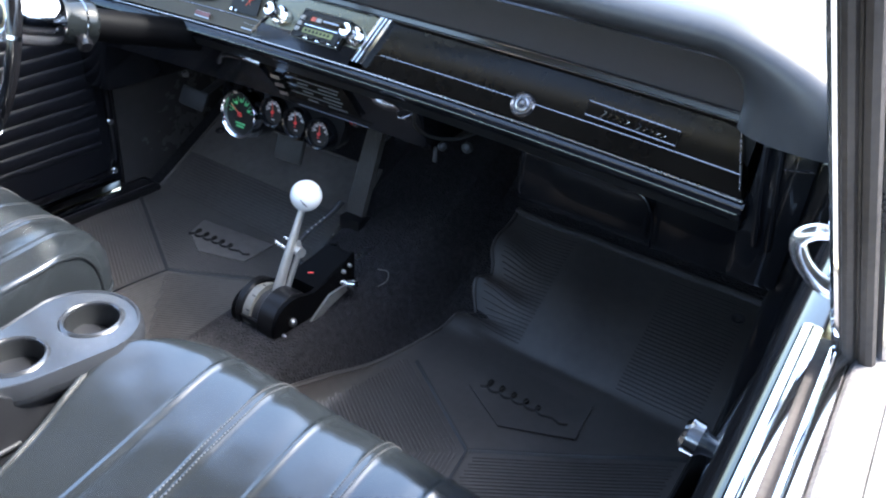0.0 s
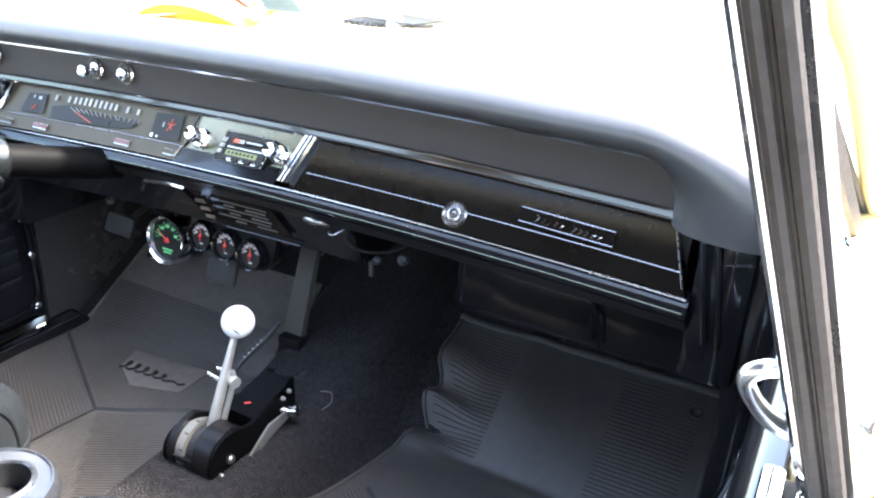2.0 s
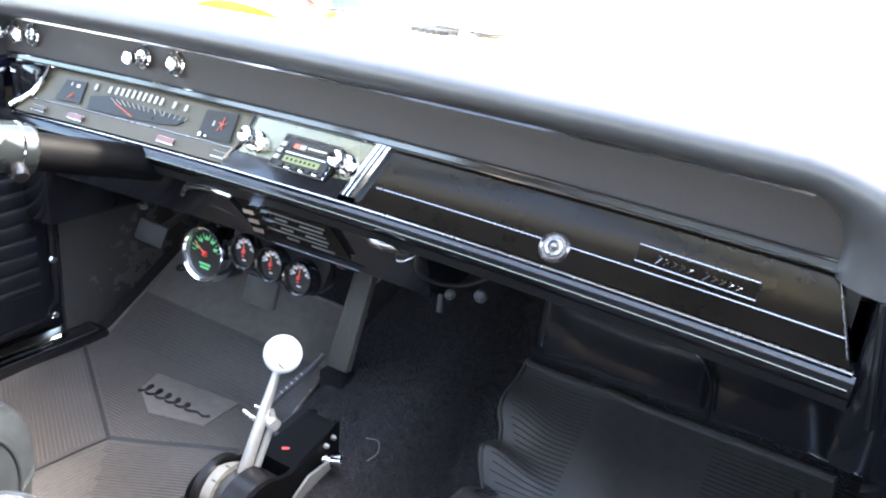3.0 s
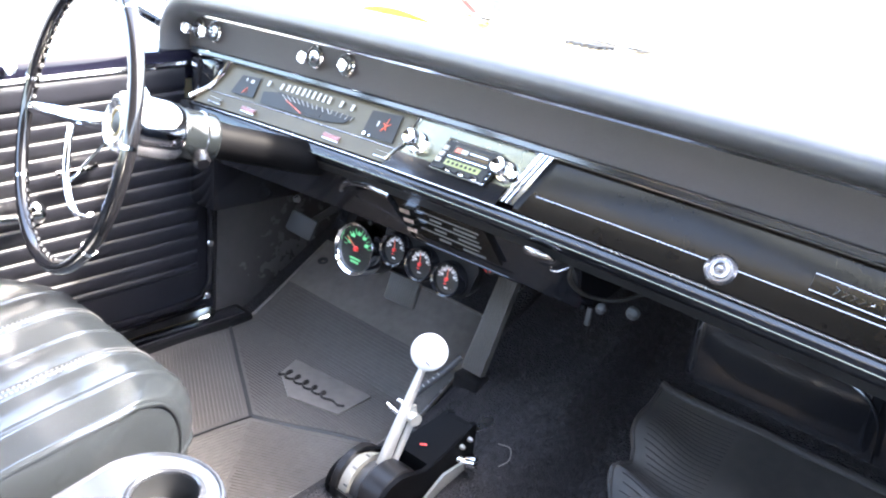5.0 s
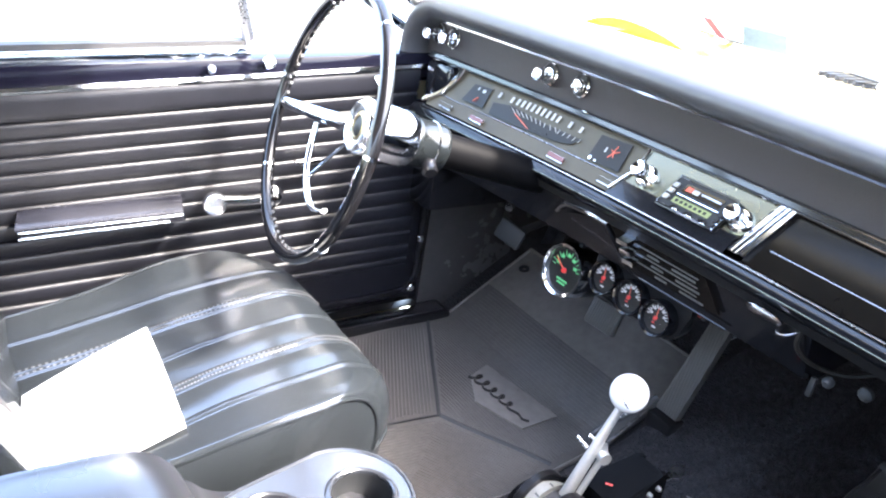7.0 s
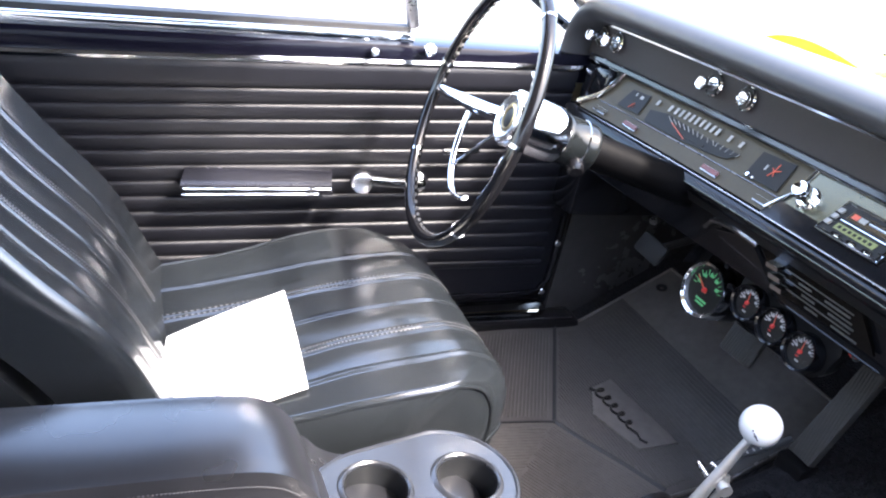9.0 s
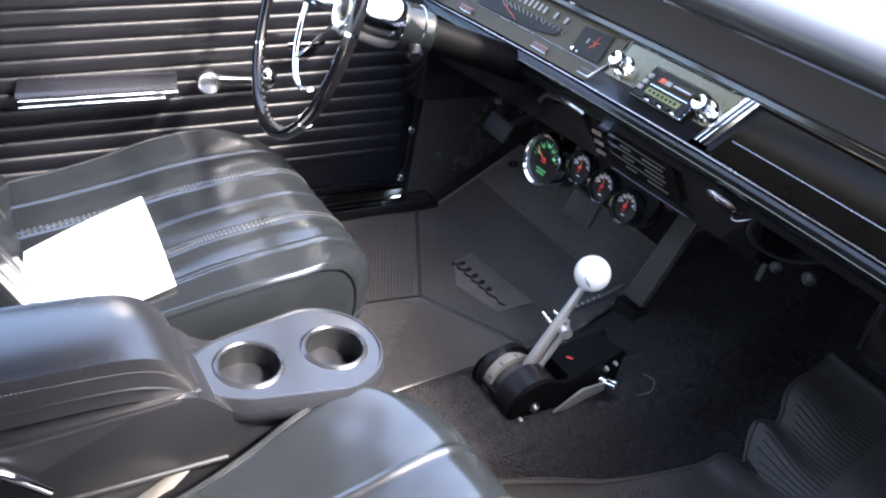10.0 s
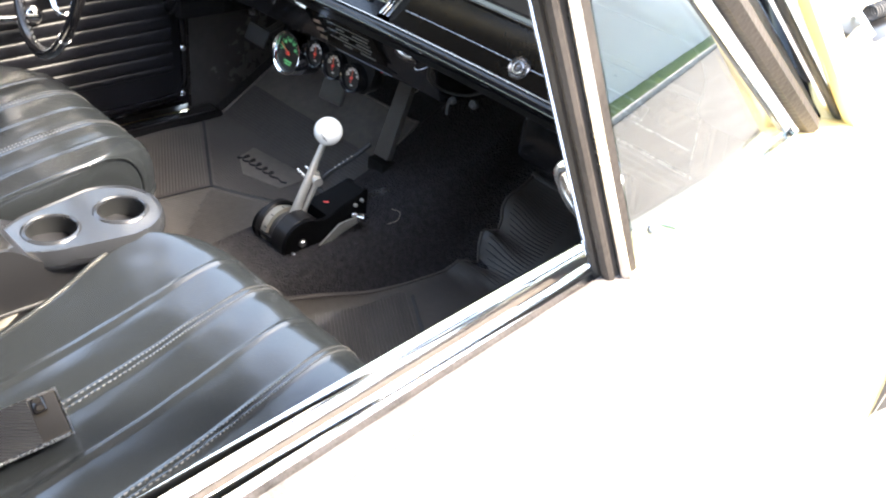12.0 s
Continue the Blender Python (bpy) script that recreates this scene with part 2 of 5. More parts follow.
def stitches(points, r):
    """Short threads along points, every other gap left open."""
    bm = bmesh.new()
    for a, b in zip(points[0::2], points[1::2]):
        d = (b - a).normalized()
        s = d.orthogonal().normalized() * r
        u = d.cross(s)
        rings = [[bm.verts.new(q + s * math.cos(t) + u * math.sin(t)) for t in (0, math.pi / 2, math.pi, math.pi * 1.5)] for q in (a, b)]
        for k in range(4):
            bm.faces.new((rings[0][k], rings[0][(k + 1) % 4], rings[1][(k + 1) % 4], rings[1][k]))
    return bm


def smooth_path(points, n=8):
    """Catmull-Rom through points."""
    p = [Vector(q) for q in points]
    p = [2 * p[0] - p[1]] + p + [2 * p[-1] - p[-2]]
    out = []
    for k in range(1, len(p) - 2):
        a, b, c, d = p[k - 1 : k + 3]
        for j in range(n):
            t = j / n
            out.append(0.5 * (2 * b + (c - a) * t + (2 * a - 5 * b + 4 * c - d) * t * t + (3 * b - a - 3 * c + d) * t**3))
    return out + [p[-2]]


def prism_x(profile, x0, x1, bowed=True, n=24, slant=0.0):
    """A closed (y, z) outline drawn along x, following the dashboard's bend. slant: how far the top leans to +x at both ends."""
    bm = bmesh.new()
    zs = [z for _, z in profile]
    rings = []
    for k in range(n + 1):
        x = x0 + (x1 - x0) * k / n
        rings.append([bm.verts.new((x + slant * (z - min(zs)) / max(1e-6, max(zs) - min(zs)), y + (bow(x) if bowed else 0), z)) for y, z in profile])
    m = len(profile)
    for a, b in zip(rings, rings[1:]):
        for j in range(m):
            bm.faces.new((a[j], a[(j + 1) % m], b[(j + 1) % m], b[j]))
    bm.faces.new(rings[0][::-1])
    bm.faces.new(rings[-1])
    return bm


def grid(fn, nu, nv):
    """A sheet of fn(u, v), u and v from 0 to 1."""
    bm = bmesh.new()
    vs = [[bm.verts.new(fn(i / nu, j / nv)) for j in range(nv + 1)] for i in range(nu + 1)]
    for i in range(nu):
        for j in range(nv):
            bm.faces.new((vs[i][j], vs[i + 1][j], vs[i + 1][j + 1], vs[i][j + 1]))
    return bm


def thicken(bm, d):
    """Give a sheet a thickness d against its normals."""
    bmesh.ops.recalc_face_normals(bm, faces=bm.faces)
    bmesh.ops.solidify(bm, geom=bm.faces[:], thickness=d)
    return bm


def slab(points, d):
    """A flat polygon of points with thickness along the vector d."""
    bm = bmesh.new()
    d = Vector(d)
    a = [bm.verts.new(p) for p in points]
    b = [bm.verts.new(Vector(p) + d) for p in points]
    n = len(a)
    bm.faces.new(a)
    bm.faces.new(b[::-1])
    for k in range(n):
        bm.faces.new((a[k], b[k], b[(k + 1) % n], a[(k + 1) % n]))
    return bm


def step(a, b, x):
    t = min(1, max(0, (x - a) / (b - a)))
    return t * t * (3 - 2 * t)


# the leaning face of the lower dashboard: height to depth
def face_y(x, z):
    return 0.045 - 0.63 * (0.888 - z) + bow(x)


FACE_N = Vector((0, -0.846, 0.533))


def on_face(x, z, out=0.0):
    return Vector((x, face_y(x, z), z)) + FACE_N * out


def face_slab(corners, out0, out1):
    """A plate on the leaning face from (x, z) corners."""
    return slab([on_face(x, z, out0) for x, z in corners], FACE_N * (out1 - out0))




# ---- outside: ground, grass, house ----
def flat_ground():
    bm = bmesh.new()
    for x0, x1, y0, y1 in ((-300, 300, -300, 300),):
        bm.faces.new([bm.verts.new(p) for p in ((x0, y0, 0), (x1, y0, 0), (x1, y1, 0), (x0, y1, 0))])
    return bm


single("ground", flat_ground(), ASPHALT, "grey asphalt drive under the car", "ground", kind="structure", smooth=0)
single("lawn", grid(lambda u, v: (5.6 + 1.8 * u, -30 + 90 * v, 0.06 + 0.04 * noise.noise((u * 9, v * 60, 0))), 12, 90), GRASS,
       "strip of green mown grass beside the drive", "grass", kind="stuff")
single("kerb", box(5.45, 5.6, 2, 60, 0, 0.11, 0.02), CONCRETE, "pale concrete kerb between drive and grass", "kerb", kind="structure")
single("house_wall", box(7.6, 7.9, -30, 60, 0, 3.4), STUCCO, "pale rendered wall of a house beyond the grass", "wall", kind="structure")


# ---- car body ----
body = thing("coupe_car", "cream yellow painted coupe body with black inner metal", "car", (0, 0, 0.0))


def floor_z(x, y):
    """The floor pan: flat foot wells, a tunnel in the middle and a toe board that climbs to the firewall."""
    z = 0.315
    w = 0.155 + 0.05 * step(-0.1, 0.45, y)
    top = 0.385 + 0.03 * step(-0.6, 0.0, y) + 0.16 * step(0.0, 0.5, y)
    hump = 1 - step(0.45, 1.0, abs(x + 0.01) / w)
    z += (top - z) * hump
    toe = 0.315 + max(0, y - 0.12) * 0.62 + 0.25 * max(0, y - 0.42)
    return max(z, toe + 0.02 * hump)


single("carpet_floor", grid(lambda u, v: (-0.72 + 1.44 * u, -1.25 + 1.95 * v, floor_z(-0.72 + 1.44 * u, -1.25 + 1.95 * v)), 72, 80), CARPET,
       "black loop-pile carpet over the floor and tunnel", "carpet", kind="structure")
part("firewall", box(-0.74, 0.74, 0.60, 0.63, 0.25, 0.93), BLACK_SATIN, body)
part("floor_pan", box(-0.78, 0.78, -1.3, 0.66, 0.24, 0.29), BLACK_SATIN, body)
part("rear_bulkhead", box(-0.74, 0.74, -1.47, -1.43, 0.25, 0.86), BLACK_SATIN, body)
for s in (-1, 1):
    # kick panel ahead of the door
    part("kick_panel", slab([(s * 0.715, 0.058, 0.30), (s * 0.715, 0.058, 0.90), (s * 0.715, 0.62, 0.90), (s * 0.715, 0.62, 0.30)], (s * 0.02, 0, 0)), KICK, body)
    part("door_sill", box(min(s * 0.66, s * 0.80), max(s * 0.66, s * 0.80), -1.3, 0.12, 0.25, 0.335, 0.012), BLACK_SATIN, body)
    part("sill_plate", box(min(s * 0.668, s * 0.704), max(s * 0.668, s * 0.704), -1.25, 0.10, 0.335, 0.339, 0.0015), TRIM, body, "bright metal sill plate")
    # front fender and hood shoulder
    part("fender", grid(lambda u, v, s=s: (s * ((0.745 if s > 0 else 0.70) + 0.20 * math.sin(u * math.pi / 2) ** 0.8), 0.12 + 2.2 * v, 0.50 + 0.462 * max(0.0, math.cos(u * math.pi / 2)) ** 0.38 - 0.05 * v), 14, 20), PAINT, body)
    part("hinge_pillar", box(min(s * 0.725, s * 0.80), max(s * 0.725, s * 0.80), 0.10, 0.17, 0.3, 0.93, 0.01), BLACK_SATIN, body)
    part("quarter_panel", slab([(s * 0.86, -1.22, 0.25), (s * 0.80, -1.22, 0.93), (s * 0.78, -2.4, 0.95), (s * 0.86, -2.4, 0.35)], (-s * 0.02, 0, 0)), PAINT, body)
    # windscreen pillar
    top, foot = Vector((0.67 if s > 0 else -0.62, -0.52, 1.31)), Vector((0.803, -0.06, 0.95) if s > 0 else (-0.775, 0.06, 0.92))
    part("windscreen_pillar", tube([foot, foot.lerp(top, 0.5) + Vector((s * 0.01, 0, 0.01)), top], 0.013, 10, flat=1.3), PAINT, body)
    seal_off = Vector((-s * 0.034, -0.010, 0.0))
    part("pillar_seal", tube([foot + seal_off, foot.lerp(top, 0.5) + seal_off, top + seal_off], 0.010, 10), PILLAR_SEAL, body, "grey-brown rubber seal")
    line_off = Vector((-s * 0.010, -0.014, 0.0))
    part("pillar_groove", tube([foot + line_off, foot.lerp(top, 0.5) + line_off, top + line_off], 0.0035, 6), RUBBER, body)
    side = Vector((-s * 0.021, -0.014, 0.0))
    part("pillar_moulding", tube([foot + side, foot.lerp(top, 0.5) + side, top + side], 0.009, 8), CHROME, body, "chrome pillar moulding")
part("cowl_corner", box(0.655, 0.800, 0.03, 0.52, 0.885, 0.948, 0.012), PAINT, body)
part("hood_hinge", box(0.612, 0.690, 0.345, 0.600, 0.925, 0.950, 0.006), BLACK_SATIN, body, "dark hood hinge plate by the windscreen's foot")
part("hinge_arm", tube(smooth_path([(0.608, 0.480, 0.953), (0.622, 0.440, 0.962), (0.645, 0.395, 0.964), (0.678, 0.350, 0.955)]), 0.0055, 10, flat=0.6), STEEL, body)
part("hinge_spring", tube([(0.642 + 0.012 * math.cos(a), 0.440 + 0.0019 * a, 0.964 + 0.012 * math.sin(a)) for a in (0.5 * k for k in range(110))], 0.0024, 6), RUBBER, body)
part("hood", grid(lambda u, v: (-0.70 + 1.40 * u, 0.70 + 1.6 * v, 0.972 + 0.036 * math.sin(u * math.pi) - 0.04 * v * v + 0.012 * step(0.22, 0.30, u) * step(0.78, 0.70, u)), 40, 16), PAINT, body)
part("cowl", grid(lambda u, v: (-0.74 + 1.48 * u, 0.32 + 0.41 * v, 0.902 + 0.020 * math.sin(u * math.pi) + 0.049 * v), 24, 4), PAINT, body)
def shoulder(u, v):
    """The painted crown where fender and hood meet, ahead of the windscreen's foot."""
    rise = 0.052 * math.sin(math.pi * u ** 0.8) ** 0.7 * (1 - 0.25 * v)
    return (-0.845 + 0.345 * u, 0.500 + 0.002 * math.sin(u * 9) + 0.22 * max(0.0, v - 0.45) / 0.55, 0.930 + rise * min(1.0, v / 0.45))


# same paint as the hood; the shade on it is in the colour
part("hood_shoulder", grid(shoulder, 28, 12), SHADED_PAINT, body, "rounded hood shoulder, body paint deepened to yellow for shade")
for k in range(11):
    x = -0.30 + 0.018 * k
    part("cowl_slot", box(x, x + 0.009, 0.60, 0.68, 0.962, 0.972, 0.002), BLACK_SATIN, body)
part("roof", thicken(grid(lambda u, v: ((-0.65 + 1.3 * u), -1.78 + 1.33 * v, 1.31 + 0.07 * math.sin(u * math.pi) ** 0.6 * (0.6 + 0.4 * math.sin(v * math.pi))), 24, 12), 0.02), PAINT, body)
part("headliner", grid(lambda u, v: ((-0.65 + 1.3 * u), -1.78 + 1.33 * v, 1.278 + 0.030 * math.sin(u * math.pi) ** 0.6), 16, 8), BLACK_SATIN, body, "black headliner")
part("windscreen_header", tube([(-0.60, -0.42, 1.30), (0, -0.36, 1.355), (0.60, -0.42, 1.30)], 0.02, 8), CHROME, body)
for s in (-1, 1):
    part("roof_pillar", slab([(s * 0.75, -1.30, 0.92), (s * 0.62, -1.28, 1.30), (s * 0.62, -1.76, 1.30), (s * 0.75, -2.2, 0.92)], (-s * 0.02, 0, 0)), PAINT, body)
# unseen dark shelf and bench, added to shut out sky light behind
part("unseen_shelf", box(-0.70, 0.70, -1.95, -1.42, 0.86, 0.90, 0.01), BLACK_SATIN, body)
part("rear_deck", box(-0.76, 0.76, -2.8, -1.95, 0.88, 0.93, 0.01), PAINT, body)
part("unseen_bench", box(-0.66, 0.66, -1.42, -1.30, 0.33, 0.88, 0.05, segments=3), VINYL, body, "unseen black vinyl rear bench, blocks sky light from behind")
screen = part("windscreen", grid(lambda u, v: ((-0.74 + 1.48 * u) * (1 - 0.19 * v), 0.53 - 0.36 * (2 * u - 1) ** 2 * 0.9 - (0.80 - 0.30 * (2 * u - 1) ** 2) * v, 0.955 + 0.375 * v), 24, 8), WIND_GLASS, body, "clear curved windscreen glass")
screen.visible_shadow = False
for x in (-0.52, -0.16):
    part("wiper_post", lathe([(0.022, 0), (0.018, 0.012), (0.010, 0.02), (0.008, 0.034), (0, 0.036)], (x, 0.60, 0.975), (0, -0.2, 1), 16), STEEL, body)
    part("wiper", tube([(x, 0.598, 1.004), (x + 0.16, 0.575, 1.005), (x + 0.34, 0.53, 1.002)], 0.005, 8), STEEL, body, "bright metal wiper arm")
    part("wiper_gap", slab([(x - 0.08, 0.60, 0.980), (x + 0.06, 0.57, 0.982), (x + 0.10, 0.64, 0.986), (x - 0.02, 0.67, 0.984)], (0, 0, 0.003)), BLACK_SATIN, body)
def on_screen(u, v, inn=0.003):
    """A point on the inside of the windscreen glass."""
    return Vector(((-0.74 + 1.48 * u) * (1 - 0.19 * v), 0.53 - 0.324 * (2 * u - 1) ** 2 - (0.80 - 0.30 * (2 * u - 1) ** 2) * v - inn, 0.955 + 0.375 * v - inn))


# added patch on the glass, in place of a teal and red thing far ahead
sticker = thing("distant_colour_patch", "teal patch with a red edge on the windscreen, for something distant", "sticker", on_screen(0.30, 0.2))
part("sheet", thicken(grid(lambda u, v: on_screen(0.290 + 0.05 * u + 0.02 * v, 0.165 + 0.10 * v), 6, 4), 0.0006), TEAL, sticker)
part("red_edge", thicken(grid(lambda u, v: on_screen(0.262 + 0.010 * u, 0.17 + 0.09 * v), 2, 4), 0.0006), PATCH_RED, sticker)
wheel_at = Vector((0.925, 0.95, 0.33))
part("tyre", lathe([(0.19, 0), (0.27, -0.01), (0.325, 0.02), (0.335, 0.09), (0.325, 0.16), (0.27, 0.19), (0.19, 0.18)], wheel_at - Vector((0.16, 0, 0)), (1, 0, 0), 40), RUBBER, body)
part("red_stripe", tube([wheel_at + Vector((0.03, 0.262 * math.cos(a), 0.262 * math.sin(a))) for a in (2 * math.pi * k / 40 for k in range(40))], 0.005, 6, closed=True), RED, body, "red line round the tyre")
part("rim", lathe([(0, 0.03), (0.06, 0.04), (0.08, 0.01), (0.16, 0.0), (0.185, 0.03), (0.195, 0.02)], wheel_at, (1, 0, 0), 32), STEEL, body)


# ---- dashboard ----
dash = thing("dashboard", "black padded dashboard with chrome trim lines and a leaning instrument face", "dashboard", (0, 0.2, 0.8))


def pad_sweep():
    """The padded brow: along the top and down both ends."""
    outline = [(v.x, v.y) for v in smooth_path([(0.062, -0.004, 0), (0.034, -0.003, 0), (0.012, 0.002, 0), (-0.002, 0.012, 0), (-0.006, 0.025, 0), (0.002, 0.038, 0), (0.022, 0.046, 0), (0.06, 0.049, 0), (0.14, 0.045, 0), (0.27, 0.026, 0), (0.40, 0.002, 0), (0.50, -0.020, 0)], 4)]
    path = []
    r, x_in, z_top, z_low, x_far = 0.060, 0.604, 0.963, 0.884, 0.722
    for k in range(4):
        path.append((-x_far, z_low + (z_top - r - z_low) * k / 4, -1, 0))
    for k in range(9):
        a = math.pi / 2 * k / 8
        path.append((-x_far + r - r * math.cos(a), z_top - r + r * math.sin(a), -math.cos(a), math.sin(a)))
    for k in range(1, 30):
        path.append((-x_far + r + (x_in + x_far - 2 * r) * k / 30, z_top, 0, 1))
    for k in range(9):
        a = math.pi / 2 * (1 - k / 8)
        path.append((x_in - r + r * math.cos(a), z_top - r + r * math.sin(a), math.cos(a), math.sin(a)))
    for k in range(1, 5):
        path.append((x_in, z_top - r - (z_top - r - z_low) * k / 4, 1, 0))
    bm = bmesh.new()
    rings = []
    for x, z, nx, nz in path:
        ring = []
        for y, o in outline:
            wide = 1 + (2.1 if nx > 0 else -0.45) * abs(nx)
            ring.append(bm.verts.new((x + nx * o * wide, y + bow(x), z + nz * o)))
        rings.append(ring)
    for a, b in zip(rings, rings[1:]):
        for j in range(len(outline) - 1):
            bm.faces.new((a[j], a[j + 1], b[j + 1], b[j]))
    return thicken(bm, 0.008)


part("top_pad", pad_sweep(), PAD, dash, "soft satin black vinyl pad")
part("upper_panel", prism_x([(0.046, 0.893), (0.046, 0.966), (0.07, 0.966), (0.07, 0.893)], -0.720, 0.606), PANEL_GREY, dash, "fine-grained dark grey panel")
part("upper_trim", prism_x([(0.042, 0.9535), (0.042, 0.9565), (0.05, 0.9565), (0.05, 0.9535)], -0.705, 0.556, n=40), TRIM, dash, "thin chrome line")
middle = part("middle_strip", prism_x([(0.038, 0.888), (0.041, 0.8985), (0.06, 0.899), (0.06, 0.886)], -0.705, 0.607, n=40), BLACK_PAINT, dash)
for y, z, r in ((0.0375, 0.8885, 0.0021), (0.0405, 0.8975, 0.0016)):
    part("middle_trim", tube([(x, y + bow(x), z) for x in np.linspace(-0.705, 0.606, 40)], r, 6), TRIM, dash, "thin chrome line")
# glove compartment face, groove and trims
def glove_door():
    """The glove face; its far end leans outwards towards the bottom."""
    bm = bmesh.new()
    rings = []
    for k in range(25):
        ring = []
        for y, z in ((0.045, 0.886), (0.045 - 0.63 * 0.0745, 0.8135), (0.03, 0.8135), (0.06, 0.886)):
            x1 = 0.600 + 0.028 * (0.886 - z) / 0.068
            x0 = 0.051 - 0.025 * (0.886 - z) / 0.068
            x = x0 + (x1 - x0) * k / 24
            ring.append(bm.verts.new((x, y + bow(x), z)))
        rings.append(ring)
    for a, b in zip(rings, rings[1:]):
        for j in range(4):
            bm.faces.new((a[j], a[(j + 1) % 4], b[(j + 1) % 4], b[j]))
    bm.faces.new(rings[0][::-1])
    bm.faces.new(rings[-1])
    return bm


part("glove_door", glove_door(), GLOVE, dash, "glossy brown-black glove compartment face")
part("groove_line", tube([on_face(x, 0.8365 - 0.003 * (x - 0.3), 0.001) for x in np.linspace(0.050, 0.618, 20)], 0.0010, 6), EMBLEM, dash)
part("end_line", tube([on_face(0.598 + 0.028 * (0.884 - z) / 0.066, z, 0.001) for z in (0.884, 0.85, 0.82)], 0.0010, 6), EMBLEM, dash)
part("lower_trim", tube([(x, -0.0035 + bow(x), 0.8105) for x in np.linspace(-0.66, 0.633, 44)], 0.0021, 8), EMBLEM, dash, "dull chrome line under the instruments")
part("lower_lip", prism_x([(0.000, 0.809), (-0.004, 0.806), (-0.008, 0.801), (-0.011, 0.796), (-0.008, 0.787), (0.000, 0.781), (0.03, 0.778), (0.03, 0.809)], -0.68, 0.636, n=40), BLACK_PAINT, dash)
part("lip_line", tube([(x, -0.0110 + bow(x), 0.7955) for x in np.linspace(-0.66, 0.632, 40)], 0.0009, 6), SILVER, dash)
part("lower_edge", prism_x([(-0.003, 0.782), (0.004, 0.768), (0.03, 0.764), (0.05, 0.782)], -0.68, 0.636, n=40), BLACK_SATIN, dash)
part("dash_back", prism_x([(0.062, 0.960), (0.03, 0.815), (0.03, 0.775), (0.46, 0.775), (0.46, 0.925), (0.25, 0.955)], -0.63, 0.62), BLACK_SATIN, dash)
part("end_panel", box(-0.705, -0.625, -0.015, 0.4, 0.60, 0.885, 0.012), BLACK_PAINT, dash)
part("end_panel", box(0.688, 0.742, -0.012, 0.4, 0.345, 0.885, 0.012), BLACK_PAINT, dash)
part("end_cheek", box(0.634, 0.700, -0.026, 0.3, 0.700, 0.892, 0.010), BLACK_PAINT, dash)
for s in (-1, 1):
    part("end_rib", tube([(s * 0.640, -0.034, 0.884), (s * 0.650, -0.036, 0.82), (s * 0.660, -0.032, 0.760)], 0.0045, 8), BLACK_PAINT, dash)
part("end_rib", tube([(0.656, -0.030, 0.888), (0.667, -0.032, 0.82), (0.676, -0.028, 0.755)], 0.0035, 8), BLACK_PAINT, dash)
part("end_bracket_line", tube(smooth_path([(0.652, -0.029, 0.886), (0.658, -0.029, 0.866), (0.664, -0.029, 0.861), (0.698, -0.029, 0.868)], 4), 0.0011, 6), EMBLEM, dash)
# chrome divider between radio and glove face, chrome edge at the far end of the cluster
part("divider", slab([on_face(0.030, 0.884, 0.0), on_face(0.052, 0.884, 0.0), on_face(0.028, 0.818, 0.0), on_face(0.004, 0.818, 0.0)], FACE_N * 0.008), TRIM, dash, "ridged chrome divider")
for dx in (0.007, 0.014):
    part("divider_ridge", tube([on_face(0.030 + dx, 0.884, 0.009), on_face(0.004 + dx, 0.818, 0.009)], 0.0018, 6), TRIM, dash)
part("cluster_edge", tube(smooth_path([on_face(-0.606, 0.886, 0.006), on_face(-0.612, 0.862, 0.004), on_face(-0.626, 0.84, 0.004), on_face(-0.650, 0.818, 0.008)]), 0.005, 8), CHROME, dash, "curved chrome edge")

# instrument cluster
cluster = thing("instrument_cluster", "grey metallic instrument cluster with a ribbon speedometer and clock", "instrument cluster", on_face(-0.4, 0.82))
part("face_plate", prism_x([(0.045, 0.885), (0.045 - 0.63 * 0.05, 0.835), (0.04, 0.833), (0.06, 0.885)], -0.620, -0.183), CLUSTER, cluster)
part("warning_strip", prism_x([(0.0125, 0.836), (-0.004, 0.8155), (0.02, 0.8155), (0.03, 0.836)], -0.644, -0.187), CLUSTER, cluster)
part("strip_edge", tube([(x, 0.0115 + bow(x), 0.8365) for x in np.linspace(-0.632, -0.186, 24)], 0.0008, 6), EMBLEM, cluster)
part("cluster_frame", tube([on_face(-0.182, 0.886, 0.004), on_face(-0.186, 0.850, 0.004), on_face(-0.205, 0.818, 0.006)], 0.003, 8), CHROME, cluster)


def dial_well(name, corners, label):
    return part(name, face_slab(corners, 0.0005, 0.0018), DIAL, cluster, label)


fuel = dial_well("fuel_dial", [(-0.574, 0.842), (-0.566, 0.872), (-0.524, 0.874), (-0.520, 0.843)], "black dial with red pointer")
part("pointer", tube([on_face(-0.548, 0.846, 0.003), on_face(-0.541, 0.855, 0.003)], 0.0007, 5), ORANGE, fuel)
part("pointer", tube([on_face(-0.541, 0.846, 0.003), on_face(-0.538, 0.853, 0.003)], 0.0006, 5), RED_DULL, fuel)
part("fuel_mark", face_slab([(-0.541, 0.864), (-0.541, 0.869), (-0.534, 0.869), (-0.534, 0.864)], 0.0018, 0.0022), MARK, fuel)
part("fuel_mark", face_slab([(-0.553, 0.865), (-0.553, 0.870), (-0.5505, 0.870), (-0.5505, 0.865)], 0.0018, 0.0022), MARK, fuel)
speed = dial_well("speedometer", [(-0.500, 0.839), (-0.505, 0.857), (-0.466, 0.863), (-0.385, 0.858), (-0.302, 0.859), (-0.316, 0.847), (-0.35, 0.842), (-0.43, 0.839)], "dark speedometer band with pale bars and red pointer")
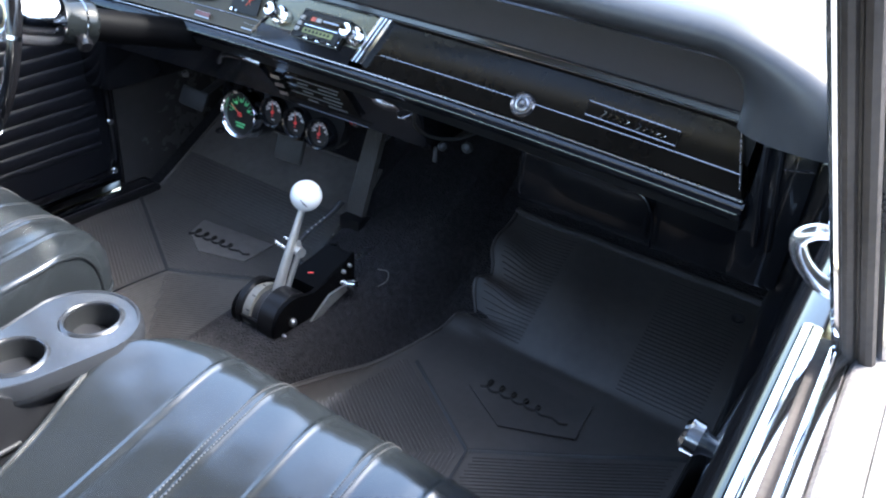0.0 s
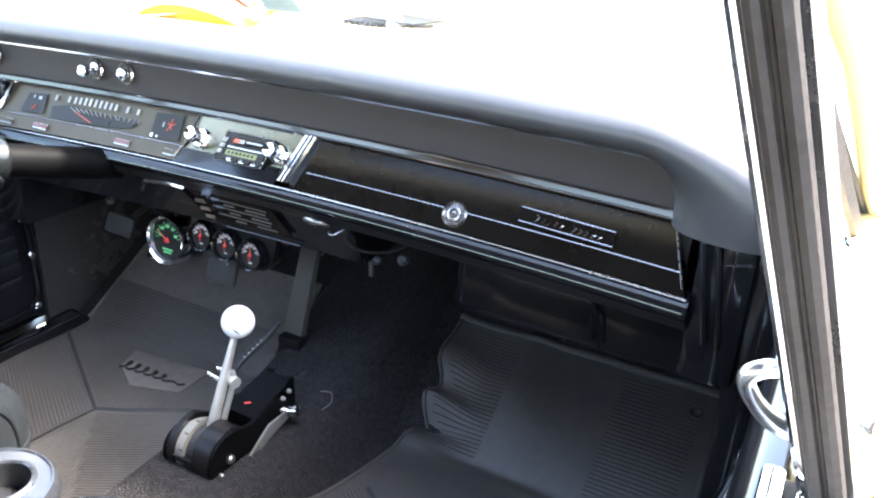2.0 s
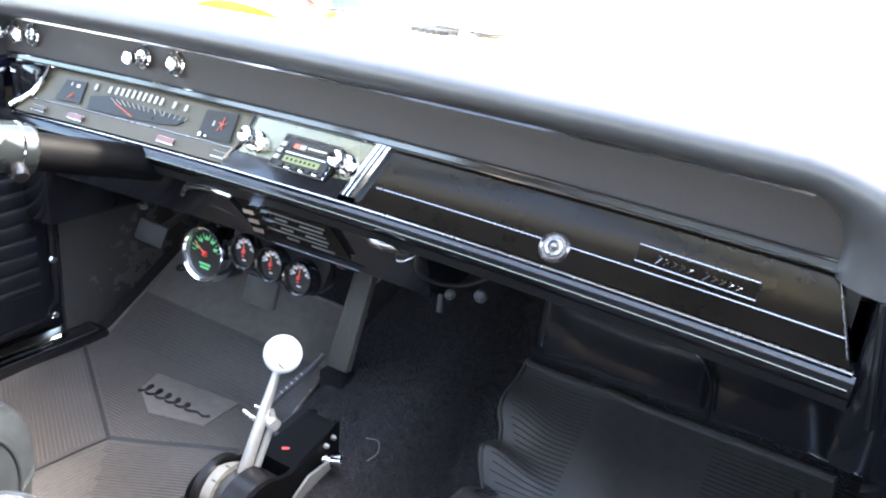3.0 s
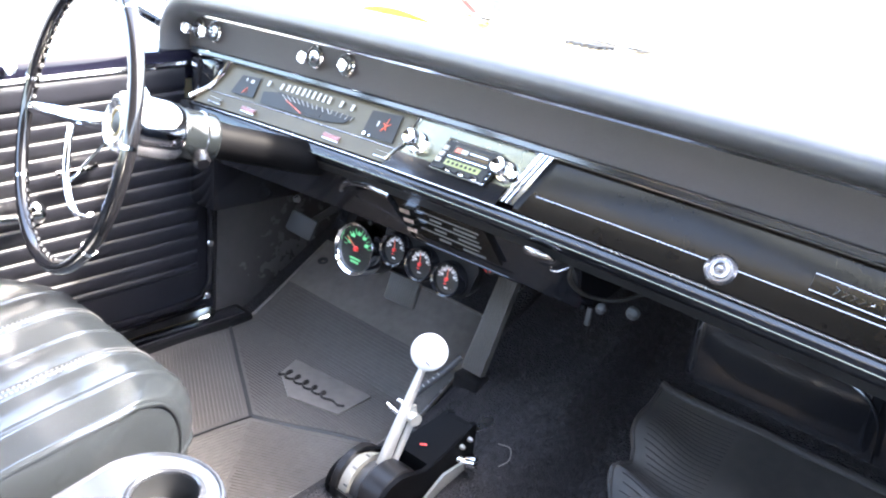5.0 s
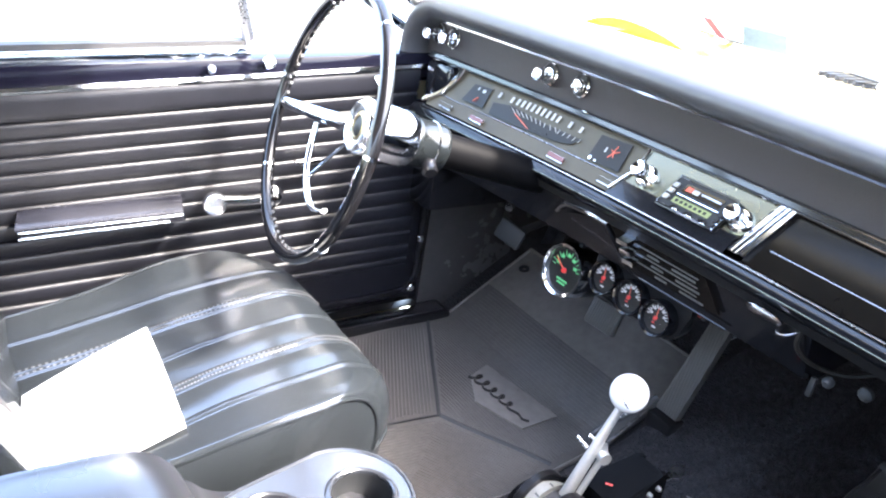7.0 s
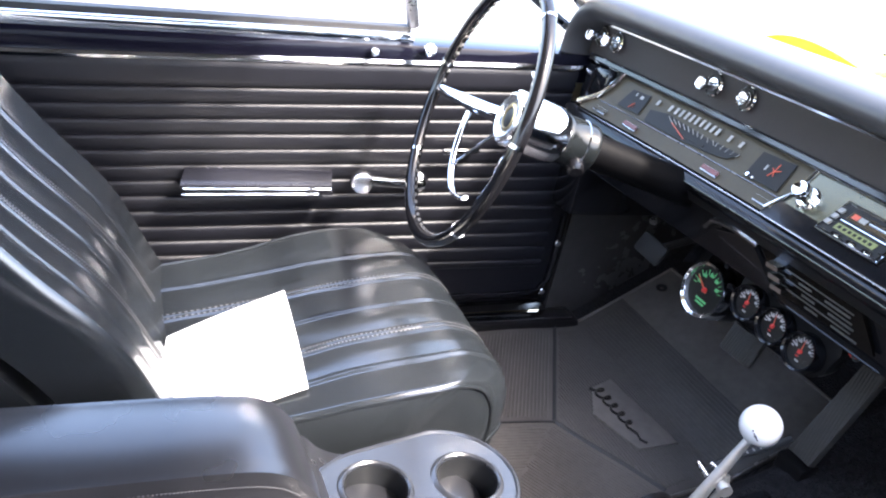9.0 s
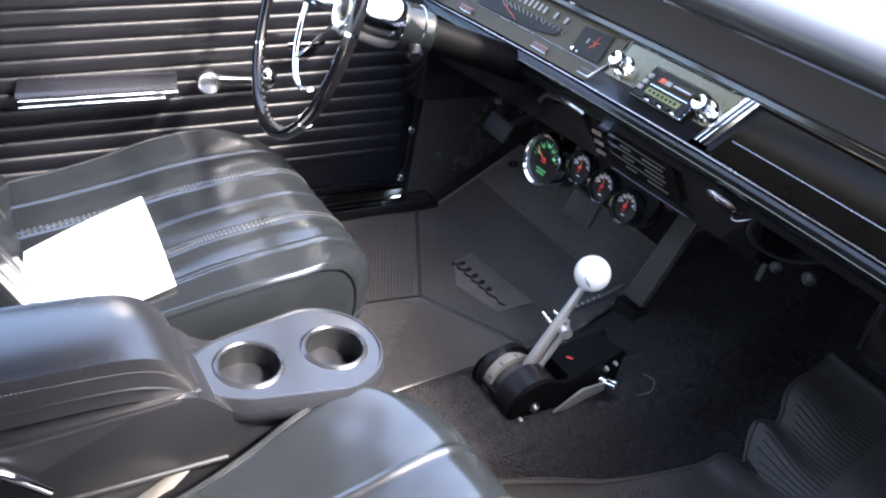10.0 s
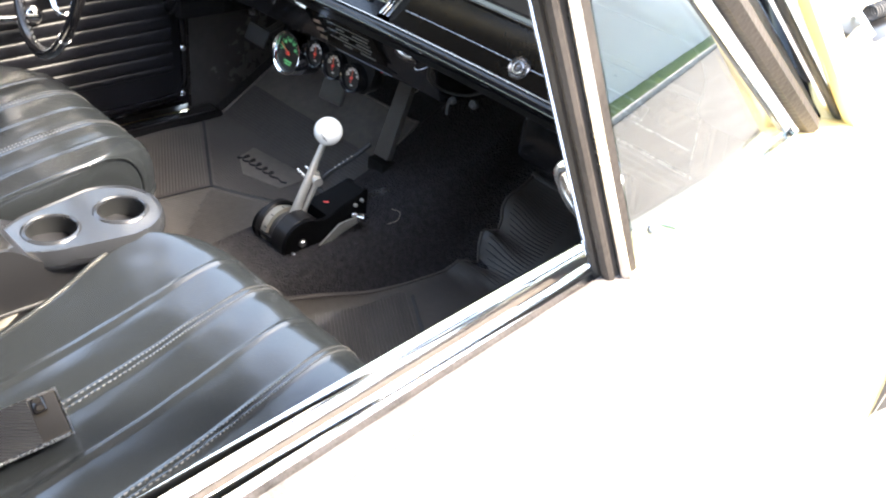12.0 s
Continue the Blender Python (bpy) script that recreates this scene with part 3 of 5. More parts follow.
for k in range(13):
    x = -0.503 + (0.0, 0.030)[k] if k < 2 else (-0.459 + 0.0117 * (k - 2) if k < 11 else (-0.339, -0.315)[k - 11])
    h = 0.0085 + 0.003 * math.sin(k * math.pi / 12)
    part("figure_bar", face_slab([(x - 0.0005, 0.8665), (x, 0.8665 + h), (x + 0.0050, 0.8665 + h), (x + 0.0045, 0.8665)], 0.0018, 0.0026), MARK, speed)
for k in range(15):
    u = 2 * k / 14 - 1
    x = -0.382 + 0.080 * u
    part("tick", tube([on_face(x, 0.8595 - 0.001 * u, 0.0028), on_face(x + (-0.006 if u > 0.3 else 0.012) * abs(u) ** 0.7 + 0.003, 0.8535 - 0.001 * u, 0.0028)], 0.0006, 4), MARK, speed)
part("pointer", tube([on_face(-0.447, 0.854, 0.004), on_face(-0.405, 0.842, 0.004)], 0.0007, 5), ORANGE, speed)
part("odometer", face_slab([(-0.400, 0.8445), (-0.400, 0.8485), (-0.366, 0.8485), (-0.366, 0.8445)], 0.002, 0.003), DIAL, speed)
clock = dial_well("clock", [(-0.273, 0.840), (-0.274, 0.876), (-0.215, 0.879), (-0.211, 0.841)], "black square clock with red hands")
for a, r in ((0.5, 0.010), (1.5, 0.012), (2.6, 0.007), (4.2, 0.010), (5.2, 0.007)):
    part("hand_mark", tube([on_face(-0.236, 0.860, 0.003), on_face(-0.236 + r * math.cos(a), 0.860 + r * 0.9 * math.sin(a), 0.003)], 0.0006, 5), ORANGE, clock)
part("clock_knob", lathe([(0, 0), (0.003, 0), (0.003, 0.004), (0, 0.005)], on_face(-0.268, 0.843), FACE_N, 12), CHROME, clock)
part("clock_knob", lathe([(0, 0), (0.002, 0), (0.002, 0.003), (0, 0.004)], on_face(-0.258, 0.842), FACE_N, 10), STEEL, clock)
part("clock_bar", face_slab([(-0.253, 0.857), (-0.253, 0.864), (-0.2505, 0.864), (-0.2505, 0.857)], 0.0018, 0.0024), MARK, clock)
for x, m in ((-0.612, CLUSTER), (-0.530, RED_DULL), (-0.340, RED_DULL), (-0.232, CLUSTER)):
    lamp = part("warning_lamp", slab([(x, 0.0050 + bow(x), 0.8285), (x + 0.035, 0.0050 + bow(x), 0.8285), (x + 0.035, 0.001 + bow(x), 0.8225), (x, 0.001 + bow(x), 0.8225)], FACE_N * 0.003), m, cluster)
    part("lamp_rim", tube([(x, 0.0040 + bow(x), 0.829), (x + 0.035, 0.0040 + bow(x), 0.829), (x + 0.035, -0.001 + bow(x), 0.822), (x, -0.001 + bow(x), 0.822)], 0.0008, 5, closed=True), STEEL, lamp)

# radio
radio = thing("radio", "chrome-fronted push-button radio with a yellow-green display", "radio", on_face(-0.08, 0.83))
part("panel", face_slab([(-0.180, 0.885), (0.026, 0.885), (0.000, 0.818), (-0.203, 0.818)], -0.004, 0.003), SILVER, radio, "bright satin metal panel")
part("panel_lip", face_slab([(-0.197, 0.8345), (0.005, 0.8345), (0.000, 0.811), (-0.207, 0.811)], 0.003, 0.006), BLACK_PAINT, radio, "glossy black lower band")
def rx(x, z):
    """Radio nose coordinates from its first layout: a touch smaller, further over and lower."""
    return (-0.0875 + 0.017 + (x + 0.0875) * 1.03 + (z - 0.848) * 0.25, 0.848 + (z - 0.8545) * 0.92)


nose = part("nose", face_slab([rx(-0.133, 0.876), rx(-0.042, 0.876), rx(-0.042, 0.833), rx(-0.133, 0.833)], 0.003, 0.012), DIAL, radio)
part("bezel", tube([on_face(*rx(-0.133, 0.876), 0.012), on_face(*rx(-0.042, 0.876), 0.012), on_face(*rx(-0.042, 0.833), 0.012), on_face(*rx(-0.133, 0.833), 0.012)], 0.0022, 6, closed=True), CHROME, nose, "chrome bezel")
part("display", face_slab([rx(-0.117, 0.8495), rx(-0.058, 0.8495), rx(-0.058, 0.8415), rx(-0.117, 0.8415)], 0.012, 0.0126), DISPLAY, nose, "yellow-green display")
part("tape_slot", face_slab([rx(-0.116, 0.870), rx(-0.056, 0.870), rx(-0.056, 0.858), rx(-0.116, 0.858)], 0.012, 0.0126), BLACK_PAINT, nose)
part("slot_strip", tube([on_face(*rx(-0.118, 0.8535), 0.0128), on_face(*rx(-0.052, 0.8535), 0.0128)], 0.0012, 6), CHROME, nose)
part("slot_strip", tube([on_face(*rx(-0.088, 0.8645), 0.0128), on_face(*rx(-0.058, 0.8645), 0.0128)], 0.0014, 6), STEEL, nose)
for k in range(7):
    part("display_bar", face_slab([rx(-0.113 + 0.0075 * k, 0.8475), rx(-0.1085 + 0.0075 * k, 0.8475), rx(-0.1085 + 0.0075 * k, 0.8437), rx(-0.113 + 0.0075 * k, 0.8437)], 0.0126, 0.0129), DIAL, nose)
part("tape_label", face_slab([rx(-0.102, 0.867), rx(-0.092, 0.867), rx(-0.092, 0.861), rx(-0.102, 0.861)], 0.0126, 0.0132), MARK, nose)
part("indicator", face_slab([rx(-0.112, 0.867), rx(-0.103, 0.867), rx(-0.103, 0.861), rx(-0.112, 0.861)], 0.0126, 0.0132), ORANGE, nose)
for k in range(6):
    part("button", face_slab([rx(-0.118 + 0.0115 * k, 0.838), rx(-0.110 + 0.0115 * k, 0.838), rx(-0.110 + 0.0115 * k, 0.834), rx(-0.118 + 0.0115 * k, 0.834)], 0.012, 0.0155), CHROME if k % 2 else DIAL, nose)
for k in range(3):
    part("button", face_slab([rx(-0.131, 0.866 - 0.009 * k), rx(-0.124, 0.866 - 0.009 * k), rx(-0.124, 0.860 - 0.009 * k), rx(-0.131, 0.860 - 0.009 * k)], 0.012, 0.0155), MARK, nose)
    part("button", face_slab([rx(-0.049, 0.856 - 0.008 * k), rx(-0.043, 0.856 - 0.008 * k), rx(-0.043, 0.850 - 0.008 * k), rx(-0.049, 0.850 - 0.008 * k)], 0.012, 0.0155), DIAL, nose)
for x in (-0.162, -0.005):
    part("knob_base", lathe([(0.017, 0), (0.017, 0.005), (0.014, 0.008), (0, 0.008)], on_face(x, 0.851, 0.003), FACE_N, 24), CHROME, radio)
    part("knob", lathe([(0.010, 0), (0.010, 0.010), (0.0125, 0.013), (0.0125, 0.022), (0.010, 0.026), (0.005, 0.0245), (0, 0.0245)], on_face(x, 0.851, 0.010), FACE_N, 24), CHROME, radio)

# pull knobs on the upper panel
for x, pull in ((-0.412, 0.013), (-0.344, -0.006), (-0.692, 0.013), (-0.652, 0.010)):
    y0 = 0.046 + bow(x)
    kn = thing("pull_knob", "chrome pull knob on the upper dashboard panel", "knob", (x, y0, 0.932), group="dashboard pull knobs")
    bez = part("bezel", lathe([(0.0185, 0), (0.0190, 0.005), (0.0165, 0.0075), (0.0150, 0.005), (0.0150, 0.003)], (x, y0 + 0.002, 0.932), (0, -1, 0.1), 28), CHROME, kn)
    part("bezel_well", lathe([(0.0152, 0.0035), (0, 0.0035)], (x, y0 + 0.002, 0.932), (0, -1, 0.1), 24), DIAL, bez)
    part("bezel_ring", lathe([(0.0105, 0.003), (0.0105, 0.007), (0.0085, 0.008), (0, 0.008)], (x, y0 + 0.002, 0.932), (0, -1, 0.1), 24), CHROME, bez)
    part("stem", cyl((x, y0 - 0.004, 0.932), (x, y0 - pull - 0.006, 0.932), 0.0045, seg=14), CHROME, kn)
    part("grip", lathe([(0.005, 0), (0.0085, 0.003), (0.0105, 0.010), (0.0108, 0.014), (0.0095, 0.0155), (0.0088, 0.0145), (0, 0.0148)], (x, y0 - pull - 0.004, 0.932), (0, -1, 0.08), 24), CHROME, kn)

# emblem and badge on the glove face
emblem = thing("round_emblem", "round chrome emblem with raised rings on the glove compartment", "emblem", on_face(0.309, 0.832))
part("disc", lathe([(0.0185, 0), (0.0185, 0.003), (0.0165, 0.005), (0.0140, 0.0025), (0.0110, 0.0025), (0.0100, 0.005), (0.0075, 0.006), (0.0062, 0.003), (0.0040, 0.003), (0.0034, 0.005), (0, 0.0055)], on_face(0.309, 0.832), FACE_N, 36), EMBLEM, emblem)
badge = thing("name_badge", "black badge plate with chrome rim and raised chrome script bars", "badge", on_face(0.46, 0.85))
part("plate", face_slab([(0.402, 0.8595), (0.532, 0.8575), (0.532, 0.8415), (0.402, 0.8435)], 0.0, 0.003), GLOVE, badge)
part("rim", tube([on_face(0.402, 0.8595, 0.003), on_face(0.532, 0.8575, 0.003), on_face(0.532, 0.8415, 0.003), on_face(0.402, 0.8435, 0.003)], 0.0011, 6, closed=True), EMBLEM, badge)
for k, w in enumerate((0.009, 0.006, 0.006, 0.006, 0.005, 0.0, 0.009, 0.006, 0.006, 0.005, 0.005)):
    if w:
        x = 0.425 + 0.0086 * k
        z = 0.8500 - 0.0003 * k
        part("script_bar", tube([on_face(x, z - w * 0.5, 0.004), on_face(x + 0.0055, z + w * 0.25, 0.004), on_face(x + 0.001, z + w * 0.45, 0.004)], 0.0009, 5), TRIM, badge)

# under the dashboard
under = thing("lower_dash", "glossy black lower dashboard with heater control panel", "dashboard", (0, 0.1, 0.7))
part("skirt", prism_x([(0.010, 0.778), (0.035, 0.700), (0.075, 0.690), (0.30, 0.72), (0.30, 0.778)], -0.68, 0.135), BLACK_PAINT, under)
part("cover", prism_x([(0.03, 0.776), (0.09, 0.735), (0.30, 0.72), (0.30, 0.776)], 0.135, 0.685), BLACK_SATIN, under)


def skirt_at(x, z, out=0.0):
    k = (0.778 - z) / 0.078
    return Vector((x, 0.010 + 0.025 * k + bow(x), z)) + Vector((0, -0.952, -0.305)) * out


part("column_arch", tube(smooth_path([skirt_at(-0.31, 0.742, 0.004), skirt_at(-0.285, 0.764, 0.008), skirt_at(-0.24, 0.770, 0.008), skirt_at(-0.20, 0.767, 0.006)]), 0.005, 8), TRIM, under, "bright curved lip of the column opening")
heater = part("heater_panel", slab([skirt_at(-0.196, 0.770, 0.003), skirt_at(-0.020, 0.768, 0.003), skirt_at(0.008, 0.722, 0.003), skirt_at(-0.148, 0.718, 0.003)], (0, -0.004, -0.001)), GLOVE, under, "smoked heater control panel")
for k in range(3):
    z = 0.762 - 0.014 * k
    part("lever", slab([skirt_at(-0.168 + 0.006 * k, z, 0.006), skirt_at(-0.148 + 0.006 * k, z + 0.001, 0.006), skirt_at(-0.148 + 0.006 * k, z - 0.006, 0.006), skirt_at(-0.168 + 0.006 * k, z - 0.007, 0.006)], (0, -0.014, -0.003)), CHROME, heater, "chrome slide lever")
    part("lever_track", slab([skirt_at(-0.145, z - 0.001, 0.007), skirt_at(-0.03, z - 0.002, 0.007), skirt_at(-0.03, z - 0.004, 0.007), skirt_at(-0.145, z - 0.003, 0.007)], (0, -0.001, 0)), FAINT, heater)
    for x, w in ((-0.12, 0.022), (-0.075, 0.03), (-0.05, 0.016)):
        part("caption_bar", slab([skirt_at(x + 0.008 * k, z - 0.008, 0.0075), skirt_at(x + 0.008 * k + w, z - 0.008, 0.0075), skirt_at(x + 0.008 * k + w, z - 0.011, 0.0075), skirt_at(x + 0.008 * k, z - 0.011, 0.0075)], (0, -0.001, 0)), FAINT, heater)
part("side_panel", slab([skirt_at(-0.285, 0.750, 0.003), skirt_at(-0.215, 0.770, 0.003), skirt_at(-0.158, 0.712, 0.003), skirt_at(-0.19, 0.712, 0.003)], (0, -0.005, -0.001)), BLACK_PAINT, under)
part("skirt_line", tube([skirt_at(-0.275, 0.742, 0.007), skirt_at(-0.19, 0.733, 0.007), skirt_at(-0.15, 0.706, 0.007), skirt_at(0.02, 0.706, 0.006)], 0.0015, 6), BLACK_PAINT, under)
ash = part("ashtray_pull", lathe([(0.024, 0), (0.024, 0.004), (0.016, 0.010), (0, 0.011)], (0.079, -0.004, 0.770), (0, -0.95, -0.3), 24), EMBLEM, under, "oval chrome pull")
ash.data.transform(Matrix.Translation((0.079, 0, 0.770)) @ Matrix.Diagonal((1.1, 1, 0.42, 1)) @ Matrix.Translation((-0.079, 0, -0.770)))
part("release_hook", tube(smooth_path([(0.122, 0.006, 0.764), (0.112, -0.004, 0.757), (0.102, -0.004, 0.755), (0.098, 0.0, 0.758)]), 0.0018, 8), EMBLEM, under)
part("cable_loop", tube(smooth_path([(0.122, 0.01, 0.768), (0.124, 0.01, 0.745), (0.140, 0.03, 0.725), (0.17, 0.06, 0.72), (0.20, 0.09, 0.735)]), 0.003, 8), DIAL, under)
part("bracket_bolt", lathe([(0, 0), (0.007, 0), (0.007, 0.006), (0.004, 0.010), (0, 0.010)], (0.165, 0.035, 0.715), (0, -1, -0.2), 12), RUBBER, under)
part("bracket_bolt", lathe([(0, 0), (0.009, 0), (0.009, 0.006), (0.004, 0.012), (0, 0.012)], (0.205, 0.045, 0.722), (0, -1, -0.2), 12), RUBBER, under)
part("hanging_clip", box(0.136, 0.144, 0.05, 0.056, 0.672, 0.700, 0.002), RUBBER, under)
part("glove_bin", box(0.262, 0.505, 0.10, 0.34, 0.626, 0.745, 0.022, segments=4), BLACK_PAINT, under, "black glove compartment box")
part("side_cover", box(0.480, 0.690, 0.106, 0.20, 0.626, 0.765, 0.010), BLACK_PAINT, under)
part("bin_rim", tube(smooth_path([(0.27, 0.098, 0.735), (0.40, 0.098, 0.728), (0.47, 0.098, 0.715), (0.498, 0.098, 0.685), (0.505, 0.098, 0.635)]), 0.0022, 8), BLACK_PAINT, under)
for k, m in enumerate((BLUE, RED, RED, RUBBER)):
    part("wire", tube(smooth_path([(-0.060, 0.075, 0.705), (-0.062 + 0.004 * k, 0.066, 0.690 + 0.002 * k), (-0.050 + 0.004 * k, 0.066, 0.684 - 0.002 * k), (-0.038 + 0.004 * k, 0.08, 0.70)]), 0.0017, 6), m, under)

# ---- steering ----
W_AX = Vector((-0.16, -math.cos(radians(15)), math.sin(radians(15)))).normalized()   # from the dashboard towards the driver
W_AT = Vector((-0.432, -0.365, 0.857))
W_U = W_AX.cross(Vector((0, 0, 1))).normalized()
W_V = W_U.cross(W_AX).normalized()
C_AX = Vector((W_AX.x, W_AX.y, W_AX.z - 0.012)).normalized()
HUB_AT = W_AT - W_AX * 0.056 + W_V * 0.012
column = thing("steering_column", "glossy black steering column behind a chrome hub bell", "steering column", HUB_AT - C_AX * 0.2)
part("tube", cyl(HUB_AT - C_AX * 0.128, HUB_AT - C_AX * 0.40, 0.027, 0.027, 32, 0.003), NOSE, column)
part("collar", lathe([(0.030, -0.138), (0.0365, -0.136), (0.0375, -0.130), (0.0365, -0.126), (0.0370, -0.090), (0.0400, -0.080), (0.0385, -0.076), (0.030, -0.076)], HUB_AT, C_AX, 36), COLLAR, column, "smoky dark collar")
part("collar_ring", lathe([(0.0372, -0.118), (0.0384, -0.1165), (0.0372, -0.115)], HUB_AT, C_AX, 36), TRIM, column)
part("key_lock", lathe([(0.012, 0), (0.012, 0.016), (0.009, 0.019), (0, 0.019)], HUB_AT - C_AX * 0.112 - W_U * 0.030 - W_V * 0.020, -W_U - W_V * 0.5, 18), BLACK_PAINT, column)
stalk_at = HUB_AT - C_AX * 0.070
part("turn_stalk", tube([stalk_at + W_U * 0.035 + W_V * 0.012, stalk_at + W_U * 0.10 + W_V * 0.035, stalk_at + W_U * 0.15 + W_V * 0.050], lambda t: 0.0036 + 0.0016 * t, 10), CHROME, column)
wheel = thing("steering_wheel", "thin-rimmed black steering wheel with chrome spokes and horn ring", "steering wheel", W_AT)


def on_wheel(a, r, h=0.0):
    return W_AT + W_U * r * math.cos(a) + W_V * r * math.sin(a) + W_AX * h


n_rim = 144
rim_bm = tube([on_wheel(2 * math.pi * k / n_rim, 0.19) for k in range(n_rim)], 0.0094, 12, closed=True)
part("rim", rim_bm, BLACK_PAINT, wheel, "glossy black rim with finger grips")
for k in range(n_rim // 2):
    a = 2 * math.pi * (k + 0.5) / (n_rim // 2)
    if 0.5 < (a + 0.6) % 2.1:
        part("finger_grip", lathe([(0, -0.004), (0.0035, -0.003), (0.0045, 0), (0.0035, 0.003), (0, 0.004)], on_wheel(a, 0.1820, -0.004), W_AX, 6), BLACK_PAINT, wheel)
for a in (0.10, math.pi - 0.10, math.pi * 1.22, math.pi * 1.78, math.pi * 0.32, math.pi * 0.68):
    part("rim_band", tube([on_wheel(a - 0.012, 0.19), on_wheel(a + 0.012, 0.19)], 0.0101, 12), CHROME, wheel)
def spoke(a):
    """A flat spoke that widens from the rim down into the dished hub."""
    bm = bmesh.new()
    rings = []
    c, s_ = W_U * math.cos(a) + W_V * math.sin(a), W_V * math.cos(a) - W_U * math.sin(a)
    for k in range(9):
        t = k / 8
        mid = W_AT + c * (0.186 - 0.150 * t) - W_AX * (0.062 * step(0.0, 1.0, t)) + W_V * 0.006 * t
        w, d = 0.0075 + 0.0055 * t, 0.0035
        rings.append([bm.verts.new(mid + s_ * w * p + W_AX * d * q) for p, q in ((-1, -1), (-1, 0.4), (-0.6, 1), (0.6, 1), (1, 0.4), (1, -1))])
    for p, q in zip(rings, rings[1:]):
        for j in range(6):
            bm.faces.new((p[j], p[(j + 1) % 6], q[(j + 1) % 6], q[j]))
    bm.faces.new(rings[0][::-1])
    bm.faces.new(rings[-1])
    bmesh.ops.recalc_face_normals(bm, faces=bm.faces[:])
    return bm


for a in (-0.13, math.pi + 0.13):
    part("spoke", spoke(a), CHROME, wheel, "flat chrome spoke")


def horn_at(a):
    return on_wheel(a, 0.092 + 0.030 * math.sin(-a) ** 2, -0.032)


part("horn_ring", tube([horn_at(-0.22 - 1.75 * k / 24) for k in range(25)], 0.0048, 10, flat=0.6), CHROME, wheel, "chrome horn ring")
for a in (-1.05,):
    part("horn_arm", tube([HUB_AT + (horn_at(a) - HUB_AT) * 0.30 - W_AX * 0.006, horn_at(a)], 0.0022, 8), CHROME, wheel)
hub = part("hub", lathe([(0.0395, -0.082), (0.0425, -0.078), (0.0435, -0.060), (0.0430, -0.026), (0.0415, -0.012), (0.0425, -0.008), (0.0420, -0.003), (0.0390, 0.001), (0.036, 0.0)], HUB_AT, W_AX.lerp(C_AX, 0.6).normalized(), 48), CHROME, wheel, "polished chrome hub bell")
cap = part("horn_cap", lathe([(0.037, -0.002), (0.0365, 0.003), (0.033, 0.0055), (0.029, 0.0045), (0.0225, 0.001), (0.0215, -0.001), (0, -0.001)], HUB_AT, W_AX, 40), LATCH, wheel, "dished satin horn button")
part("cap_ring", lathe([(0.0215, -0.001), (0.0205, 0.0012), (0.0165, 0.0020), (0.0150, 0.0005)], HUB_AT, W_AX, 36), GOLD, cap, "dull gold ring")
part("cap_centre", lathe([(0.0152, 0.0002), (0.010, 0.0016), (0, 0.0022)], HUB_AT, W_AX, 28), DIAL, cap)

# ---- added gauges under the dashboard ----
G_N = Vector((0.0, -0.985, 0.17)).normalized()
G_U = Vector((1, 0, 0))
G_V = G_N.cross(G_U).normalized() * -1
if G_V.z < 0:
    G_V = -G_V


def gauge(owner, at, r, bezel, bezel_label, hand, green=False):
    case = part("case", cyl(at - G_N * 0.05, at + G_N * 0.002, r * 0.96, seg=32), BLACK_SATIN, owner)
    part("bezel", lathe([(r, -0.014), (r * 1.0, 0.004), (r * 0.94, 0.012), (r * 0.84, 0.010), (r * 0.79, 0.003)], at, G_N, 40), bezel, case, bezel_label)
    part("dial", lathe([(r * 0.87, 0.002), (0, 0.0022)], at, G_N, 40), DIAL, case)
    for k in range(13):
        a = math.pi * (0.95 - 0.9 * k / 12) + 0.1
        d = G_U * math.cos(a) + G_V * math.sin(a)
        part("mark", tube([at + d * r * 0.52 + G_N * 0.0035, at + d * r * (0.72 if k % 2 else 0.66) + G_N * 0.0035], r * (0.014 if green else 0.030), 4), GREEN if green else GAUGE_WHITE, case)
        if k % 3 == 0:
            part("figure", box(-r * 0.075, r * 0.075, -0.0004, 0.0004, -r * 0.055, r * 0.055, m=axis_matrix(at + d * r * 0.42 + G_V * r * 0.12 + G_N * 0.0035, G_V)), GREEN if green else GAUGE_WHITE, case)
    d = G_U * math.cos(hand) + G_V * math.sin(hand)
    part("pointer", tube([at - d * r * 0.12 + G_N * 0.006, at + d * r * 0.62 + G_N * 0.006], lambda t: r * 0.035 * (1 - 0.6 * t), 6), ORANGE, case, "red pointer")
    part("cap", lathe([(0, 0.004), (r * 0.10, 0.005), (r * 0.08, 0.009), (0, 0.010)], at, G_N, 14), RED, case)
    for k, (w, dz) in enumerate(((0.26, -0.38), (0.2, -0.5)) if green else ((0.12, -0.5),)):
        part("caption_bar", slab([at + G_U * r * x + G_V * r * (dz + z) + G_N * 0.003 for x, z in ((-w, 0.035), (w, 0.035), (w, -0.035), (-w, -0.035))], G_N * 0.0006), GREEN if green else GAUGE_WHITE, case)
    if not green:
        for k in range(3):
            part("red_bar", slab([at + G_U * r * x + G_V * r * (-0.30 + 0.15 * k + z) + G_N * 0.003 for x, z in ((-0.20, 0.03), (-0.04, 0.03), (-0.04, -0.03), (-0.20, -0.03))], G_N * 0.0006), RED, case)
    g = part("lens", lathe([(r * 0.84, 0.0085), (0, 0.0095)], at, G_N, 32), LENS_GLASS, case)
    g.visible_shadow = False
    return case


